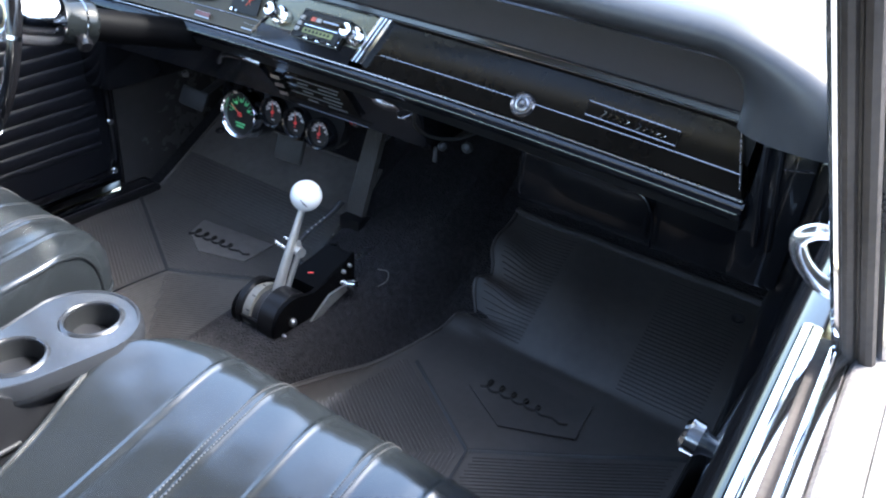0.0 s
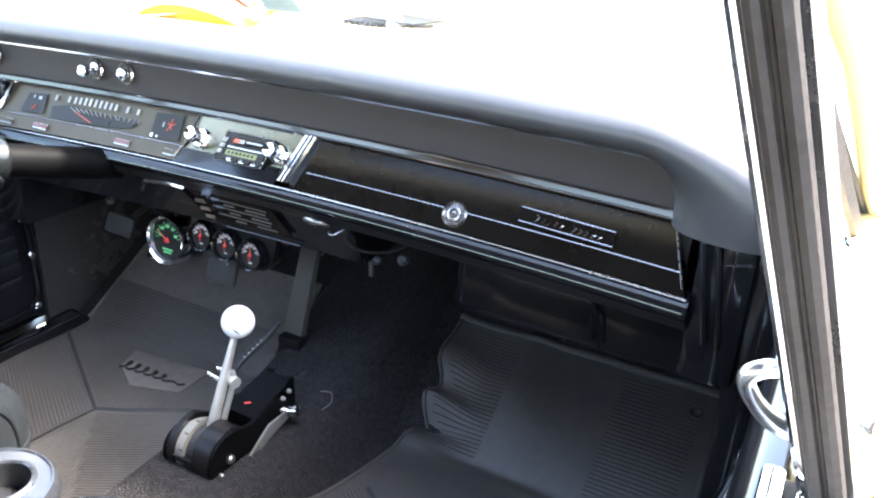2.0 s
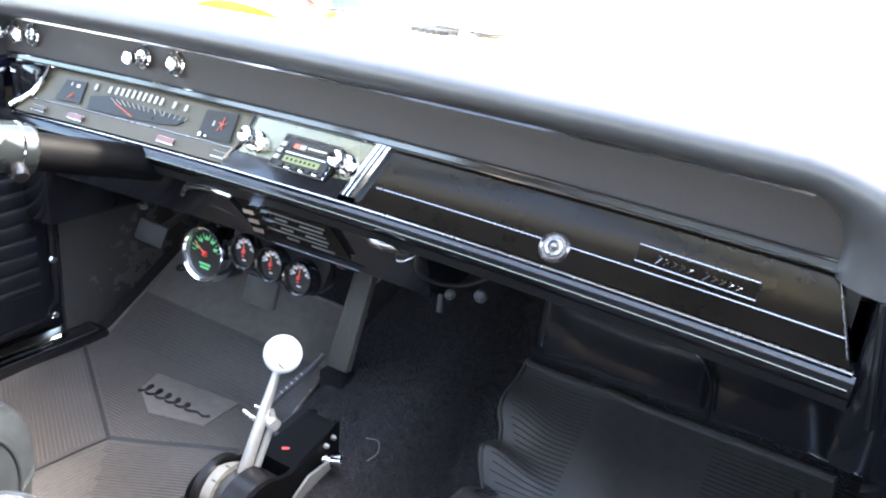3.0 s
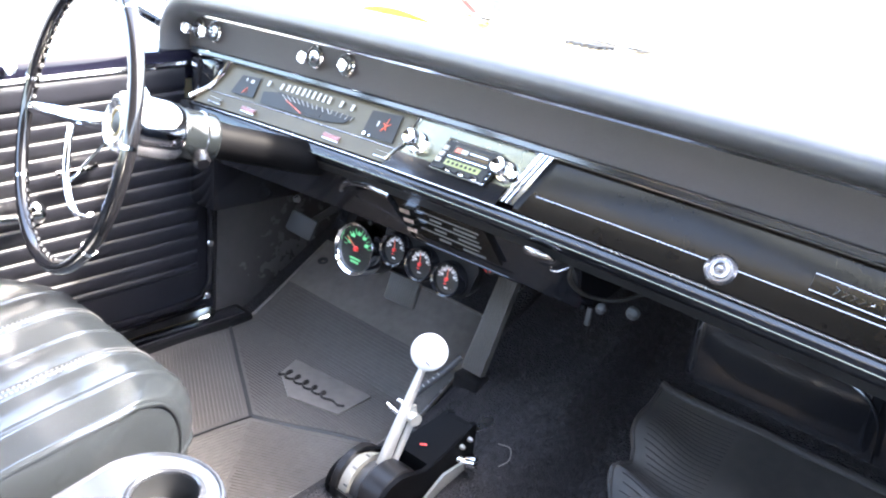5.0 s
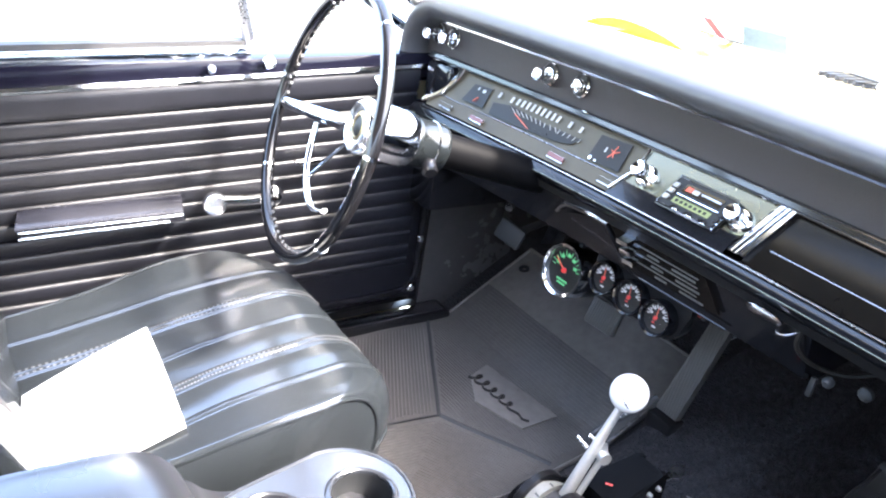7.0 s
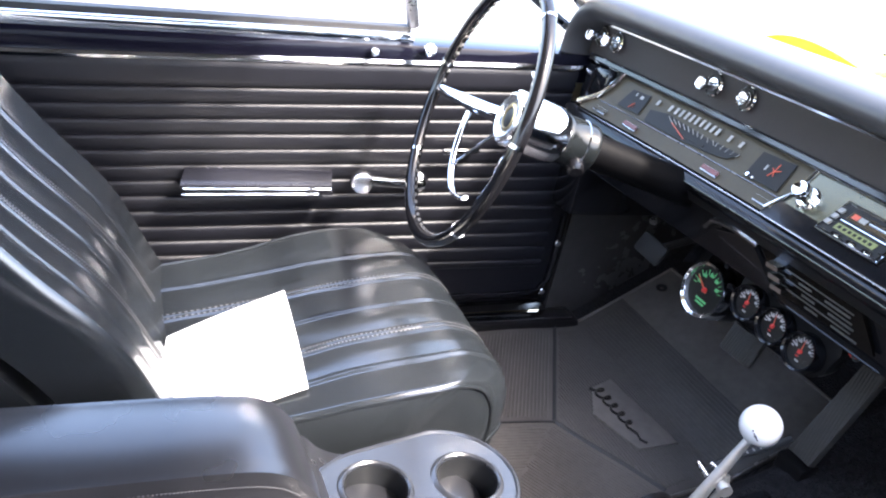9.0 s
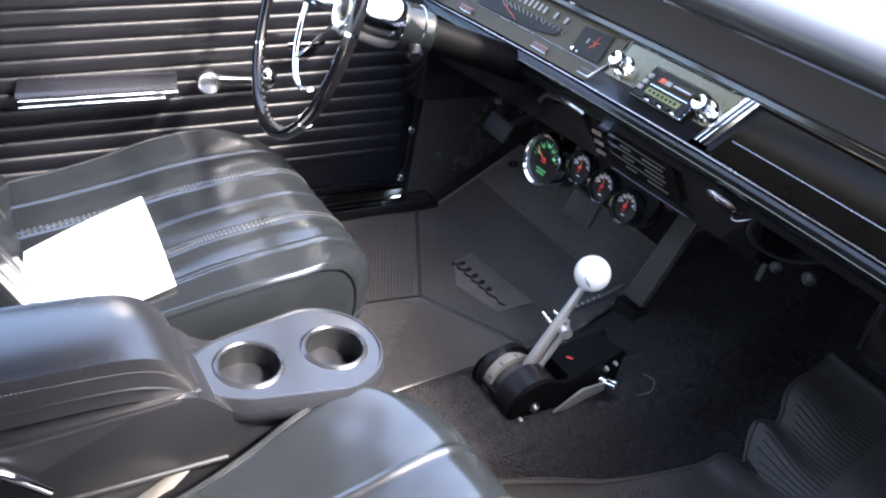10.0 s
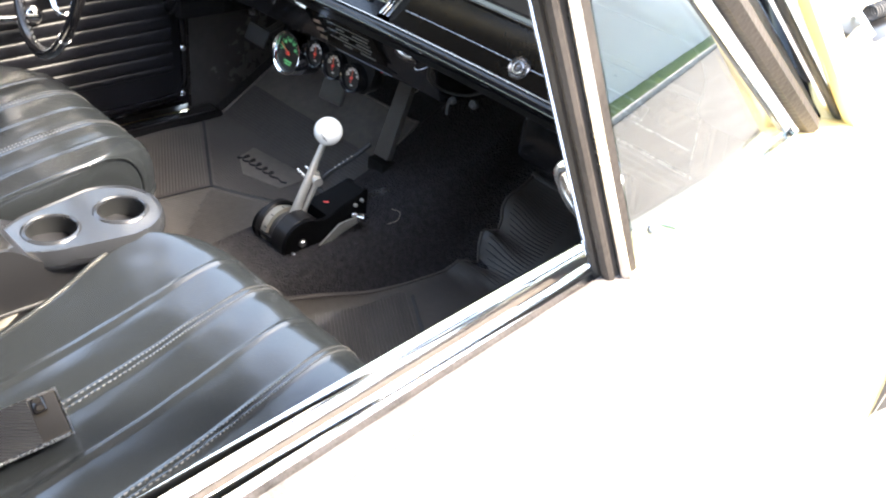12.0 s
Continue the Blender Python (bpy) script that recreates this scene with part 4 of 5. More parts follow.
big = thing("round_gauge", "large round gauge with chrome rim and green-lettered black dial", "gauge", (-0.288, 0.03, 0.638))
gauge(big, Vector((-0.281, 0.030, 0.641)), 0.0465, CHROME, "polished chrome rim", 2.6, green=True)
part("bracket", tube([(-0.288, 0.055, 0.655), (-0.28, 0.06, 0.71)], 0.006, 8), BLACK_SATIN, big)
trio = thing("gauge_panel", "black three-gauge panel hung under the dashboard", "gauge panel", (-0.15, 0.04, 0.66))
c1, c3 = Vector((-0.203, 0.040, 0.666)), Vector((-0.090, 0.038, 0.658))


def panel_outline():
    pts = []
    for cx, cz, a0, a1 in ((c3.x + 0.004, c3.z - 0.001, -90, 0), (c3.x + 0.012, c3.z + 0.022, 0, 60), (c1.x - 0.004, c1.z + 0.012, 100, 180), (c1.x - 0.002, c1.z, 180, 265)):
        for k in range(7):
            a = radians(a0 + (a1 - a0) * k / 6)
            pts.append((cx + 0.032 * math.cos(a), 0.047, cz + 0.032 * math.sin(a)))
    return pts


part("panel", slab(panel_outline(), (0, 0.012, 0)), BLACK_SATIN, trio)
for k, hand in enumerate((1.75, 1.75, 1.6)):
    gauge(trio, c1.lerp(c3, k / 2) + Vector((0, -0.003, 0)), 0.0285, BLACK_PAINT, "black rim", hand)
part("hanger", box(-0.20, -0.10, 0.045, 0.06, 0.69, 0.735, 0.003), BLACK_SATIN, trio)

# ---- pedals ----
gas = thing("accelerator_pedal", "long worn black ribbed rubber accelerator pedal", "pedal", (-0.1, 0.2, 0.45))
g_top, g_bot = Vector((-0.056, 0.148, 0.640)), Vector((-0.084, 0.124, 0.462))
gd = Vector((0.021, 0.0, 0.0))
part("pad", slab([g_bot - gd, g_bot + gd, g_top + gd * 0.85, g_top - gd * 0.85], (0, 0.014, -0.004)), PEDAL_RIB, gas)
part("arm", tube([(-0.05, 0.16, 0.62), (-0.02, 0.25, 0.66)], 0.006, 8), STEEL, gas)
part("hinge", box(-0.110, -0.060, 0.112, 0.15, 0.425, 0.456, 0.004), BLACK_SATIN, gas)
brake = thing("brake_pedal", "black ribbed rubber brake pedal", "pedal", (-0.28, 0.15, 0.53))
part("pad", box(-0.035, 0.035, -0.006, 0.006, -0.026, 0.026, 0.005, m=pose(-0.276, 0.15, 0.532, -20, 0, 4)), PEDAL_RIB, brake)
part("arm", tube([(-0.265, 0.16, 0.54), (-0.265, 0.24, 0.60), (-0.265, 0.27, 0.72)], 0.008, 8, flat=0.6), BLACK_SATIN, brake)
park = thing("parking_brake_pedal", "small black parking brake pedal beside the kick panel", "pedal", (-0.57, 0.16, 0.56))
part("pad", box(-0.033, 0.033, -0.006, 0.006, -0.022, 0.022, 0.006, m=pose(-0.560, 0.15, 0.565, -20, 10, 12)), RUBBER, park)
part("arm", tube([(-0.55, 0.16, 0.57), (-0.50, 0.20, 0.62), (-0.46, 0.25, 0.70)], 0.008, 8, flat=0.5), BLACK_SATIN, park)
part("arm_plate", slab([(-0.53, 0.19, 0.60), (-0.47, 0.19, 0.625), (-0.44, 0.24, 0.72), (-0.48, 0.24, 0.73)], (0, 0.01, 0)), BLACK_SATIN, park)
part("pivot_bolt", lathe([(0, 0), (0.008, 0), (0.006, 0.008), (0, 0.009)], (-0.565, 0.14, 0.622), (0, -1, 0), 12), STEEL, park)

bundle = thing("wiring_bundle", "black taped wires and bracket under the dashboard", "wiring", (-0.5, 0.2, 0.68))
for k in range(4):
    part("wire", tube(smooth_path([(-0.56 + 0.02 * k, 0.17 + 0.01 * k, 0.72), (-0.54 + 0.022 * k, 0.15 + 0.012 * k, 0.655 - 0.008 * k), (-0.49 + 0.015 * k, 0.17, 0.635 + 0.010 * k), (-0.45 + 0.01 * k, 0.20, 0.70)]), 0.0035, 7), RUBBER if k % 2 else BLACK_PAINT, bundle)
part("bracket", slab([(-0.47, 0.150, 0.585), (-0.44, 0.150, 0.60), (-0.425, 0.17, 0.70), (-0.455, 0.17, 0.70)], (0, 0.006, 0)), BLACK_PAINT, bundle)
part("bracket", slab([(-0.435, 0.145, 0.60), (-0.412, 0.145, 0.612), (-0.395, 0.165, 0.70), (-0.42, 0.165, 0.70)], (0, 0.006, 0)), BLACK_SATIN, bundle)
part("bolt", lathe([(0, 0), (0.007, 0), (0.005, 0.006), (0, 0.007)], (-0.455, 0.150, 0.66), (0, -1, 0), 12), STEEL, bundle)
part("bolt", lathe([(0, 0), (0.006, 0), (0.004, 0.006), (0, 0.007)], (-0.50, 0.150, 0.645), (0, -1, 0), 12), STEEL, bundle)


# ---- rubber floor mats ----
def floor_mat(name, s, label):
    """s: +1 passenger side, -1 driver side."""
    ob = thing(name, label, "floor mat", (s * 0.4, 0.0, 0.32), group="rubber floor mats")
    # the driver's pair is paler for dust and for painted-in footwell light
    plain, ribbing = (MAT_PLAIN, MAT_RIB) if s > 0 else (DUSTY_LIT_PLAIN, DUSTY_LIT_RIB)
    y_joint = Vector((s * 0.371, -0.108 if s < 0 else -0.148))
    front = 0.356 if s > 0 else 0.33

    def at(x, y, up=0.0):
        z = floor_z(x, y) + 0.005 + up
        if s > 0:   # creases where the mat rides up beside the tunnel
            e = math.exp(-((x - 0.185) / 0.06) ** 2)
            z += e * (0.030 * math.exp(-((y - 0.265) / 0.040) ** 2) + 0.026 * math.exp(-((y - 0.190) / 0.018) ** 2) - 0.010 * math.exp(-((y - 0.155) / 0.012) ** 2) + 0.014 * math.exp(-((y - 0.122) / 0.020) ** 2))
            z += 0.010 * math.exp(-((x - 0.33) / 0.05) ** 2) * math.exp(-((y - 0.26) / 0.09) ** 2)
        z += 0.0025 * noise.noise((x * 9, y * 9, s * 3))
        return Vector((x, y, z))

    def inner(y):
        if s > 0:
            return max(0.090, 0.168 + 0.19 * min(0.0, y - 0.128)) + 0.026 * math.exp(-((y - 0.158) / 0.014) ** 2) + 0.020 * math.exp(-((y - 0.222) / 0.018) ** 2) - 0.008 * step(0.2, 0.27, y)
        return 0.165 + 0.008 * math.sin(y * 14) - 0.05 * step(0.0, -0.3, y) + 0.02 * step(0.25, 0.38, y)

    def fn(u, v):
        y = -0.55 + (front + 0.55) * v
        x = inner(y) + (0.675 - inner(y)) * u
        return at(s * x, y)

    arms = [Vector((s * 0.66, 0.055)), Vector((s * 0.183, 0.0 if s < 0 else -0.02)), Vector((s * 0.405, -0.36))]
    bend = Vector((s * 0.235, -0.26))   # here the ribs turn without a groove
    ways = [math.atan2(q.y - y_joint.y, s * (q.x - y_joint.x)) for q in (arms[0], arms[1], bend, arms[2])]
    a_out, a_in, a_bend, a_back = (w if w > -1.2 else w + 2 * math.pi for w in ways)
    v_toe = ((0.218 if s < 0 else 0.105) + 0.55) / (front + 0.55)
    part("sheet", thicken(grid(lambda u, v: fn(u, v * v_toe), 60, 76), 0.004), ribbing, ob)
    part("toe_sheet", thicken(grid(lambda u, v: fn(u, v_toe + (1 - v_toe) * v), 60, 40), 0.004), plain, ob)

    def sector(p):
        c = p - y_joint
        a = math.atan2(c.y, s * c.x)
        a = a if a > -1.2 else a + 2 * math.pi
        return 0 if a_out < a < a_in else 1 if a_in <= a < a_bend else 2 if a_bend <= a < a_back else 3

    def inside(p):
        return -0.5 < p.y < (0.215 if s < 0 else 0.335) and inner(p.y) + 0.022 < s * p.x < 0.65 and min(abs((p - y_joint).cross((q - y_joint).normalized())) if (p - y_joint).dot(q - y_joint) > 0 else 1 for q in arms) > 0.009

    ribs = bmesh.new()
    for k, d in enumerate((Vector((1, 0)), (arms[1] - y_joint).normalized(), (arms[2] - y_joint).normalized(), (arms[0] - y_joint).normalized())):
        n = Vector((d.y, -d.x))
        for i in range(-130, 130):
            last = None
            for j in range(-125, 125):
                p = y_joint + n * (0.0067 * i) + d * (0.0072 * j)
                if sector(p) != k or not inside(p) or (s > 0 and (p.y < 0.13 or 0.31 < p.x < 0.50 if k == 0 else p.y > 0.10)):
                    last = None
                    continue
                z = at(p.x, p.y).z
                rise = 0.0019 if s < 0 else 0.0005 if k == 0 else 0.0019 * (1 - step(-0.02, 0.10, p.y))
                ring = [ribs.verts.new((p.x + n.x * o, p.y + n.y * o, z + h)) for o, h in ((-0.0021, 0.0), (-0.0010, rise), (0.0010, rise), (0.0021, 0.0))]
                if last:
                    for m in range(3):
                        ribs.faces.new((last[m], last[m + 1], ring[m + 1], ring[m]))
                last = ring
    tagged(part("ribs", ribs, ribbing, ob, smooth=20), "", kind="stuff")
    for q in arms:
        pts = [at(*(y_joint.lerp(q, k / 14)), 0.0005) for k in range(15)]
        part("groove", tube(pts, 0.0045, 6, flat=0.5), RUBBER, ob)
    edge = [at(s * (inner(y) + 0.004), y, 0.001) for y in np.linspace(-0.55, front, 60)] + [at(s * x, front, 0.001) for x in np.linspace(inner(front), 0.672, 30)] + [at(s * 0.672, y, 0.001) for y in np.linspace(front, -0.55, 50)]
    part("edge", tube(edge, 0.0032, 6), plain, ob)
    if s > 0:
        part("front_lip", tube([at(x, front - 0.006, 0.003) for x in np.linspace(inner(front), 0.668, 40)], 0.006, 8, flat=0.6), ribbing, ob)
    five = [(0.288, 0.080), (0.486, 0.072), (0.495, -0.020), (0.382, -0.072), (0.292, -0.016)] if s > 0 else [(-0.468, 0.074), (-0.280, 0.100), (-0.276, 0.010), (-0.375, -0.022), (-0.448, 0.020)]
    c = Vector((sum(p[0] for p in five) / 5, sum(p[1] for p in five) / 5))
    part("plain_shield", slab([at(*p, 0.0015) for p in five], (0, 0, 0.003)), plain, ob, "plain five-sided shield on the ribs")
    # an even row of slanting loops, then a flat tail
    script = [(-0.080 + 0.118 * t + 0.0085 * math.sin(t * 5 * 2 * math.pi), 0.004 - 0.016 * t - (0.014 - 0.006 * t) * math.cos(t * 5 * 2 * math.pi)) for t in (k / 50 for k in range(51))] + [(0.056, -0.016), (0.070, -0.022), (0.082, -0.016)]
    tilt = Matrix.Rotation(radians(6 if s > 0 else 10), 2)
    pts = [at(*(c + tilt @ Vector(p)), 0.0055) for p in script]
    part("script_flourish", tube(smooth_path(pts, 2), 0.0030, 6, flat=0.6), DIAL, ob, "raised black handwriting-like flourish")
    part("grommet", lathe([(0.006, 0.0), (0.012, 0.002), (0.012, 0.004), (0.006, 0.003), (0.004, 0.001)], at(s * 0.635, front - 0.045, 0.001), (0, -0.3, 1), 18), RUBBER, ob)
    return ob


floor_mat("passenger_floor_mat", 1, "black ribbed rubber mat with folds beside the tunnel")
floor_mat("driver_floor_mat", -1, "dusty black ribbed rubber mat, driver footwell light in its colour")

# ---- bucket seats ----
def pleat(x, gap):
    """Relief across the width: flat padded panels, raised seams between them, every other one a flat stitched band."""
    k = max(-2, min(2, round(x / gap)))
    d = x - k * gap
    f = min(1.0, abs(d) / (gap / 2)) if abs(x) < 2.5 * gap else 1.0
    panel = 0.0034 * math.sin(f * math.pi / 2) ** 0.7
    if k in (-1, 1):
        return panel + 0.0036 * math.exp(-((d / 0.0085) ** 4)) - 0.0014 * math.exp(-((d / 0.0016) ** 2))
    return panel + 0.0042 * math.exp(-((d / 0.0040) ** 2))


def lateral(t):
    """From an even parameter to (width share, drop share) round the cushion's shoulders."""
    a, sgn = abs(t), (1 if t >= 0 else -1)
    if a < 0.78:
        return sgn * a / 0.78 * 0.93, 0.0
    k = (a - 0.78) / 0.22
    if k < 0.5:
        q = k / 0.5 * math.pi / 2
        return sgn * (0.93 + 0.07 * math.sin(q)), 0.28 * (1 - math.cos(q))
    return sgn * (1.0 - 0.03 * (k - 0.5)), 0.28 + 0.72 * (k - 0.5) / 0.5


def bucket_seat(cx, hw, y_front, zt, y_back, pinch, gap, roll, label):
    ob = thing("bucket_chair", label, "car seat", (cx, -0.6, 0.33), group="front bucket seats")
    zb = 0.335
    rows = smooth_path([(0, -1.02, zt - 0.100), (0, -0.93, zt - 0.086), (0, -0.78, zt - 0.062), (0, -0.62, zt - 0.036), (0, -0.52, zt - 0.014), (0, y_front - 0.110 * roll, zt), (0, y_front - 0.064 * roll, zt - 0.004), (0, y_front - 0.028 * roll, zt - 0.019), (0, y_front - 0.007, zt - 0.046), (0, y_front, zt - 0.085), (0, y_front - 0.004, zt - 0.12), (0, y_front - 0.02, zb)], 7)

    def width(y):
        """Half the plan's width: rounded corners in front, a little narrower behind."""
        return hw - 0.018 * step(y_front - 0.12, y_front, y) - hw * pinch * step(-0.42, -0.80, y)

    def top(t, v):
        k = v * (len(rows) - 1)
        a = rows[min(int(k), len(rows) - 2)].lerp(rows[min(int(k), len(rows) - 2) + 1], k - min(int(k), len(rows) - 2))
        l, drop = lateral(t)
        vv = max(0, a.y + 0.93) / (y_front + 0.93)
        x = width(a.y) * l
        z = zb + (a.z - zb) * (1 - drop)
        z += (pleat(x, gap) + 0.012 * abs(l) ** 3) * (1 - min(1, drop * 3)) * step(zb, zb + 0.10, a.z) - 0.008 * (1 - abs(l) ** 2) * (1 - drop) * step(0.95, 0.4, vv)
        y = a.y - (0.008 * l * l + 0.090 * (1 - math.sqrt(1 - 0.985 * min(1.0, max(0.0, (abs(l) - 0.64) / 0.36)) ** 2))) * step(0.42, 1.0, vv) + 0.35 * pleat(x, gap) * step(zt - 0.015, zt - 0.06, a.z) * (1 - drop)
        z += (0.0026 * noise.noise((x * 12, a.y * 9, cx * 7)) + 0.0010 * noise.noise((x * 34, a.y * 26, cx * 3))) * (1 - drop)   # sat-in padding
        return Vector((cx + x, y, z))

    def across(x, v):
        """The point of the cushion x to the side of its middle."""
        k = v * (len(rows) - 1)
        a = rows[min(int(k), len(rows) - 2)]
        return top(x / width(a.y) / 0.93 * 0.78, v)

    cushion = part("cushion", grid(lambda u, v: top(2 * u - 1, v), 240, 66), VINYL, ob, "pleated black vinyl cushion", smooth=60)
    for k in (-1, 1):
        for off in (-0.0048, 0.0048):
            part("stitching", stitches([across(k * gap + off, v) + Vector((0, 0, 0.0006)) for v in np.linspace(0.10, 0.70, 260)], 0.0009), THREAD, cushion)
    # welt round the cushion shoulder
    for sgn in (-1, 1):
        part("welt", tube([top(sgn * 0.812, v) + Vector((sgn * 0.001, 0, 0.002)) for v in np.linspace(0.05, 0.90, 60)], 0.0030, 8), VINYL, cushion)
    part("welt", tube([top(t, 0.90) + Vector((0, 0.001, 0.001)) for t in np.linspace(-0.812, 0.812, 80)], 0.0030, 8), VINYL, cushion)
    part("seat_base", box(cx - hw * 0.84, cx + hw * 0.84, -0.90, y_front - 0.07, 0.325, 0.345, 0.006), BLACK_SATIN, ob)
    # backrest, leaning
    lean = pose(cx, y_back, zt - 0.095, 35, 0, 0)
    hb = 0.62
    gap_b = gap * 0.94

    def back(t, v):
        l, drop = lateral(t)
        h = hb * v
        w = hw * (0.97 - pinch * 0.6 - 0.10 * step(0.55, 1.0, v) - 0.25 * max(0, (v - 0.86) / 0.14) ** 3)
        d = 0.075 * (1 - drop) - 0.012 * (1 - l * l) * step(0, 0.5, v) + pleat(w * l, gap_b) * (1 - min(1, 3 * drop)) * step(1.0, 0.9, v) + 0.012 * abs(l) ** 3 * (1 - drop)
        d -= 0.07 * max(0, (v - 0.9) / 0.1) ** 2
        d += 0.02 * math.exp(-((v - 0.25) / 0.2) ** 2)
        d += 0.0024 * noise.noise((w * l * 11, h * 8, cx * 5)) * (1 - drop)
        return lean @ Vector((w * l, d, h))

    backrest = part("backrest", grid(lambda u, v: back(2 * u - 1, v), 220, 44), VINYL, ob, "pleated black vinyl backrest", smooth=60)
    part("back_shell", slab([lean @ Vector(p) for p in ((-hw * 0.90, 0.0, 0.0), (hw * 0.90, 0.0, 0.0), (hw * 0.88, 0.0, 0.4), (hw * 0.72, 0, 0.61), (-hw * 0.72, 0, 0.61), (-hw * 0.88, 0.0, 0.4))], lean.to_3x3() @ Vector((0, -0.03, 0))), VINYL, ob)
    for k in (-1, 1):
        for off in (-0.0048, 0.0048):
            pts = [back((k * gap_b + off) / (hw * (0.97 - pinch * 0.6)) / 0.93 * 0.78, v) + lean.to_3x3() @ Vector((0, 0.0006, 0)) for v in np.linspace(0.04, 0.52, 150)]
            part("stitching", stitches(pts, 0.0009), THREAD, backrest)
    return ob


bucket_seat(-0.430, 0.240, -0.290, 0.548, -0.825, 0.10, 0.074, 0.95, "black pleated vinyl bucket seat behind the steering wheel")
bucket_seat(0.310, 0.300, -0.362, 0.548, -0.915, 0.19, 0.083, 0.74, "black pleated vinyl bucket seat beside the open window")

# ---- centre console ----
con = thing("centre_console", "dark grey-blue vinyl armrest console with stitched lid and two cup holders", "console", (-0.05, -0.8, 0.4))


def console_lid():
    rows = smooth_path([(0, -1.18, 0.655), (0, -1.0, 0.652), (0, -0.82, 0.648), (0, -0.725, 0.644), (0, -0.685, 0.632), (0, -0.660, 0.608), (0, -0.648, 0.585)], 6)

    def fn(u, v):
        k = v * (len(rows) - 1)
        i = min(int(k), len(rows) - 2)
        a = rows[i].lerp(rows[i + 1], k - i)
        t = 2 * u - 1
        l = math.copysign(min(1.0, abs(t) / 0.72), t)
        if abs(t) < 0.72:
            x, dz = 0.062 * l * 0.86, 0.006 * (1 - l * l)
        else:
            q = (abs(t) - 0.72) / 0.28
            x = math.copysign(0.062 * (0.86 + 0.14 * math.sin(min(1, q * 1.6) * math.pi / 2)), t)
            dz = -0.05 * max(0, q - 0.12) / 0.88
        dz += 0.0011 * noise.noise((x * 16, a.y * 9, 2.5))
        return Vector((-0.062 + x, a.y, max(a.z + dz, 0.585)))

    return grid(fn, 40, 36)


part("lid", console_lid(), CONSOLE, con, "padded armrest lid", smooth=60)
for sgn in (-1, 1):
    x = -0.062 + sgn * 0.0635
    part("lid_welt", tube(smooth_path([(x, -1.18, 0.622), (x, -0.9, 0.620), (x, -0.74, 0.614), (x, -0.69, 0.604), (x - sgn * 0.004, -0.66, 0.584)]), 0.0014, 8), CONSOLE, con)
    pts = smooth_path([(x - sgn * 0.0012, -1.15, 0.6435), (x - sgn * 0.0012, -0.9, 0.6405), (x - sgn * 0.0012, -0.75, 0.6350), (x - sgn * 0.0012, -0.70, 0.628), (x - sgn * 0.001, -0.675, 0.614)], 80)
    part("stitching", stitches(pts, 0.0008), THREAD, con)


def console_side():
    """The box's side outline: level under the lid, then a hollow sweep down to the cup holders."""
    sweep = smooth_path([(0, -0.70, 0.590), (0, -0.662, 0.588), (0, -0.640, 0.574), (0, -0.622, 0.556), (0, -0.596, 0.543), (0, -0.56, 0.538), (0, -0.47, 0.538)], 5)
    return [(q.y, q.z) for q in sweep] + [(-0.450, 0.530), (-0.446, 0.50), (-0.452, 0.36), (-1.18, 0.36), (-1.18, 0.590)]


def console_box():
    bm = slab([(-0.122, y, z) for y, z in console_side()], (0.130, 0, 0))
    bmesh.ops.bevel(bm, geom=[e for e in bm.edges if abs(e.verts[0].co.x - e.verts[1].co.x) < 1e-6], offset=0.008, segments=2, affect="EDGES", profile=0.5)
    return bm


part("box", console_box(), CONSOLE, con, "vinyl-covered console box")
part("lower_piping", tube([(0.009, -1.15, 0.493), (0.009, -0.80, 0.491), (0.009, -0.62, 0.484)], 0.0035, 8), CONSOLE, con)
part("side_pleat", tube([(0.0075, -1.15, 0.580), (0.0075, -0.80, 0.580), (0.0070, -0.672, 0.586)], 0.0024, 8), CONSOLE, con)


def holder_outline(x0, x1, y0, y1, r, z, n=8, grow=0.0):
    pts = []
    for cx, cy, a0 in ((x1 - r, y1 - r, 0), (x0 + r, y1 - r, 90), (x0 + r * 0.7, y0 + r * 0.7, 180), (x1 - r * 0.7, y0 + r * 0.7, 270)):
        rr = (r if a0 < 180 else r * 0.7) + grow
        for k in range(n + 1):
            a = radians(a0 + 90 * k / n)
            q = Vector((cx + rr * math.cos(a), cy + rr * math.sin(a), z))
            q.x = -0.042 + (q.x + 0.042) * (1 - 0.42 * step(-0.50, -0.66, q.y))
            pts.append(q)
    return pts


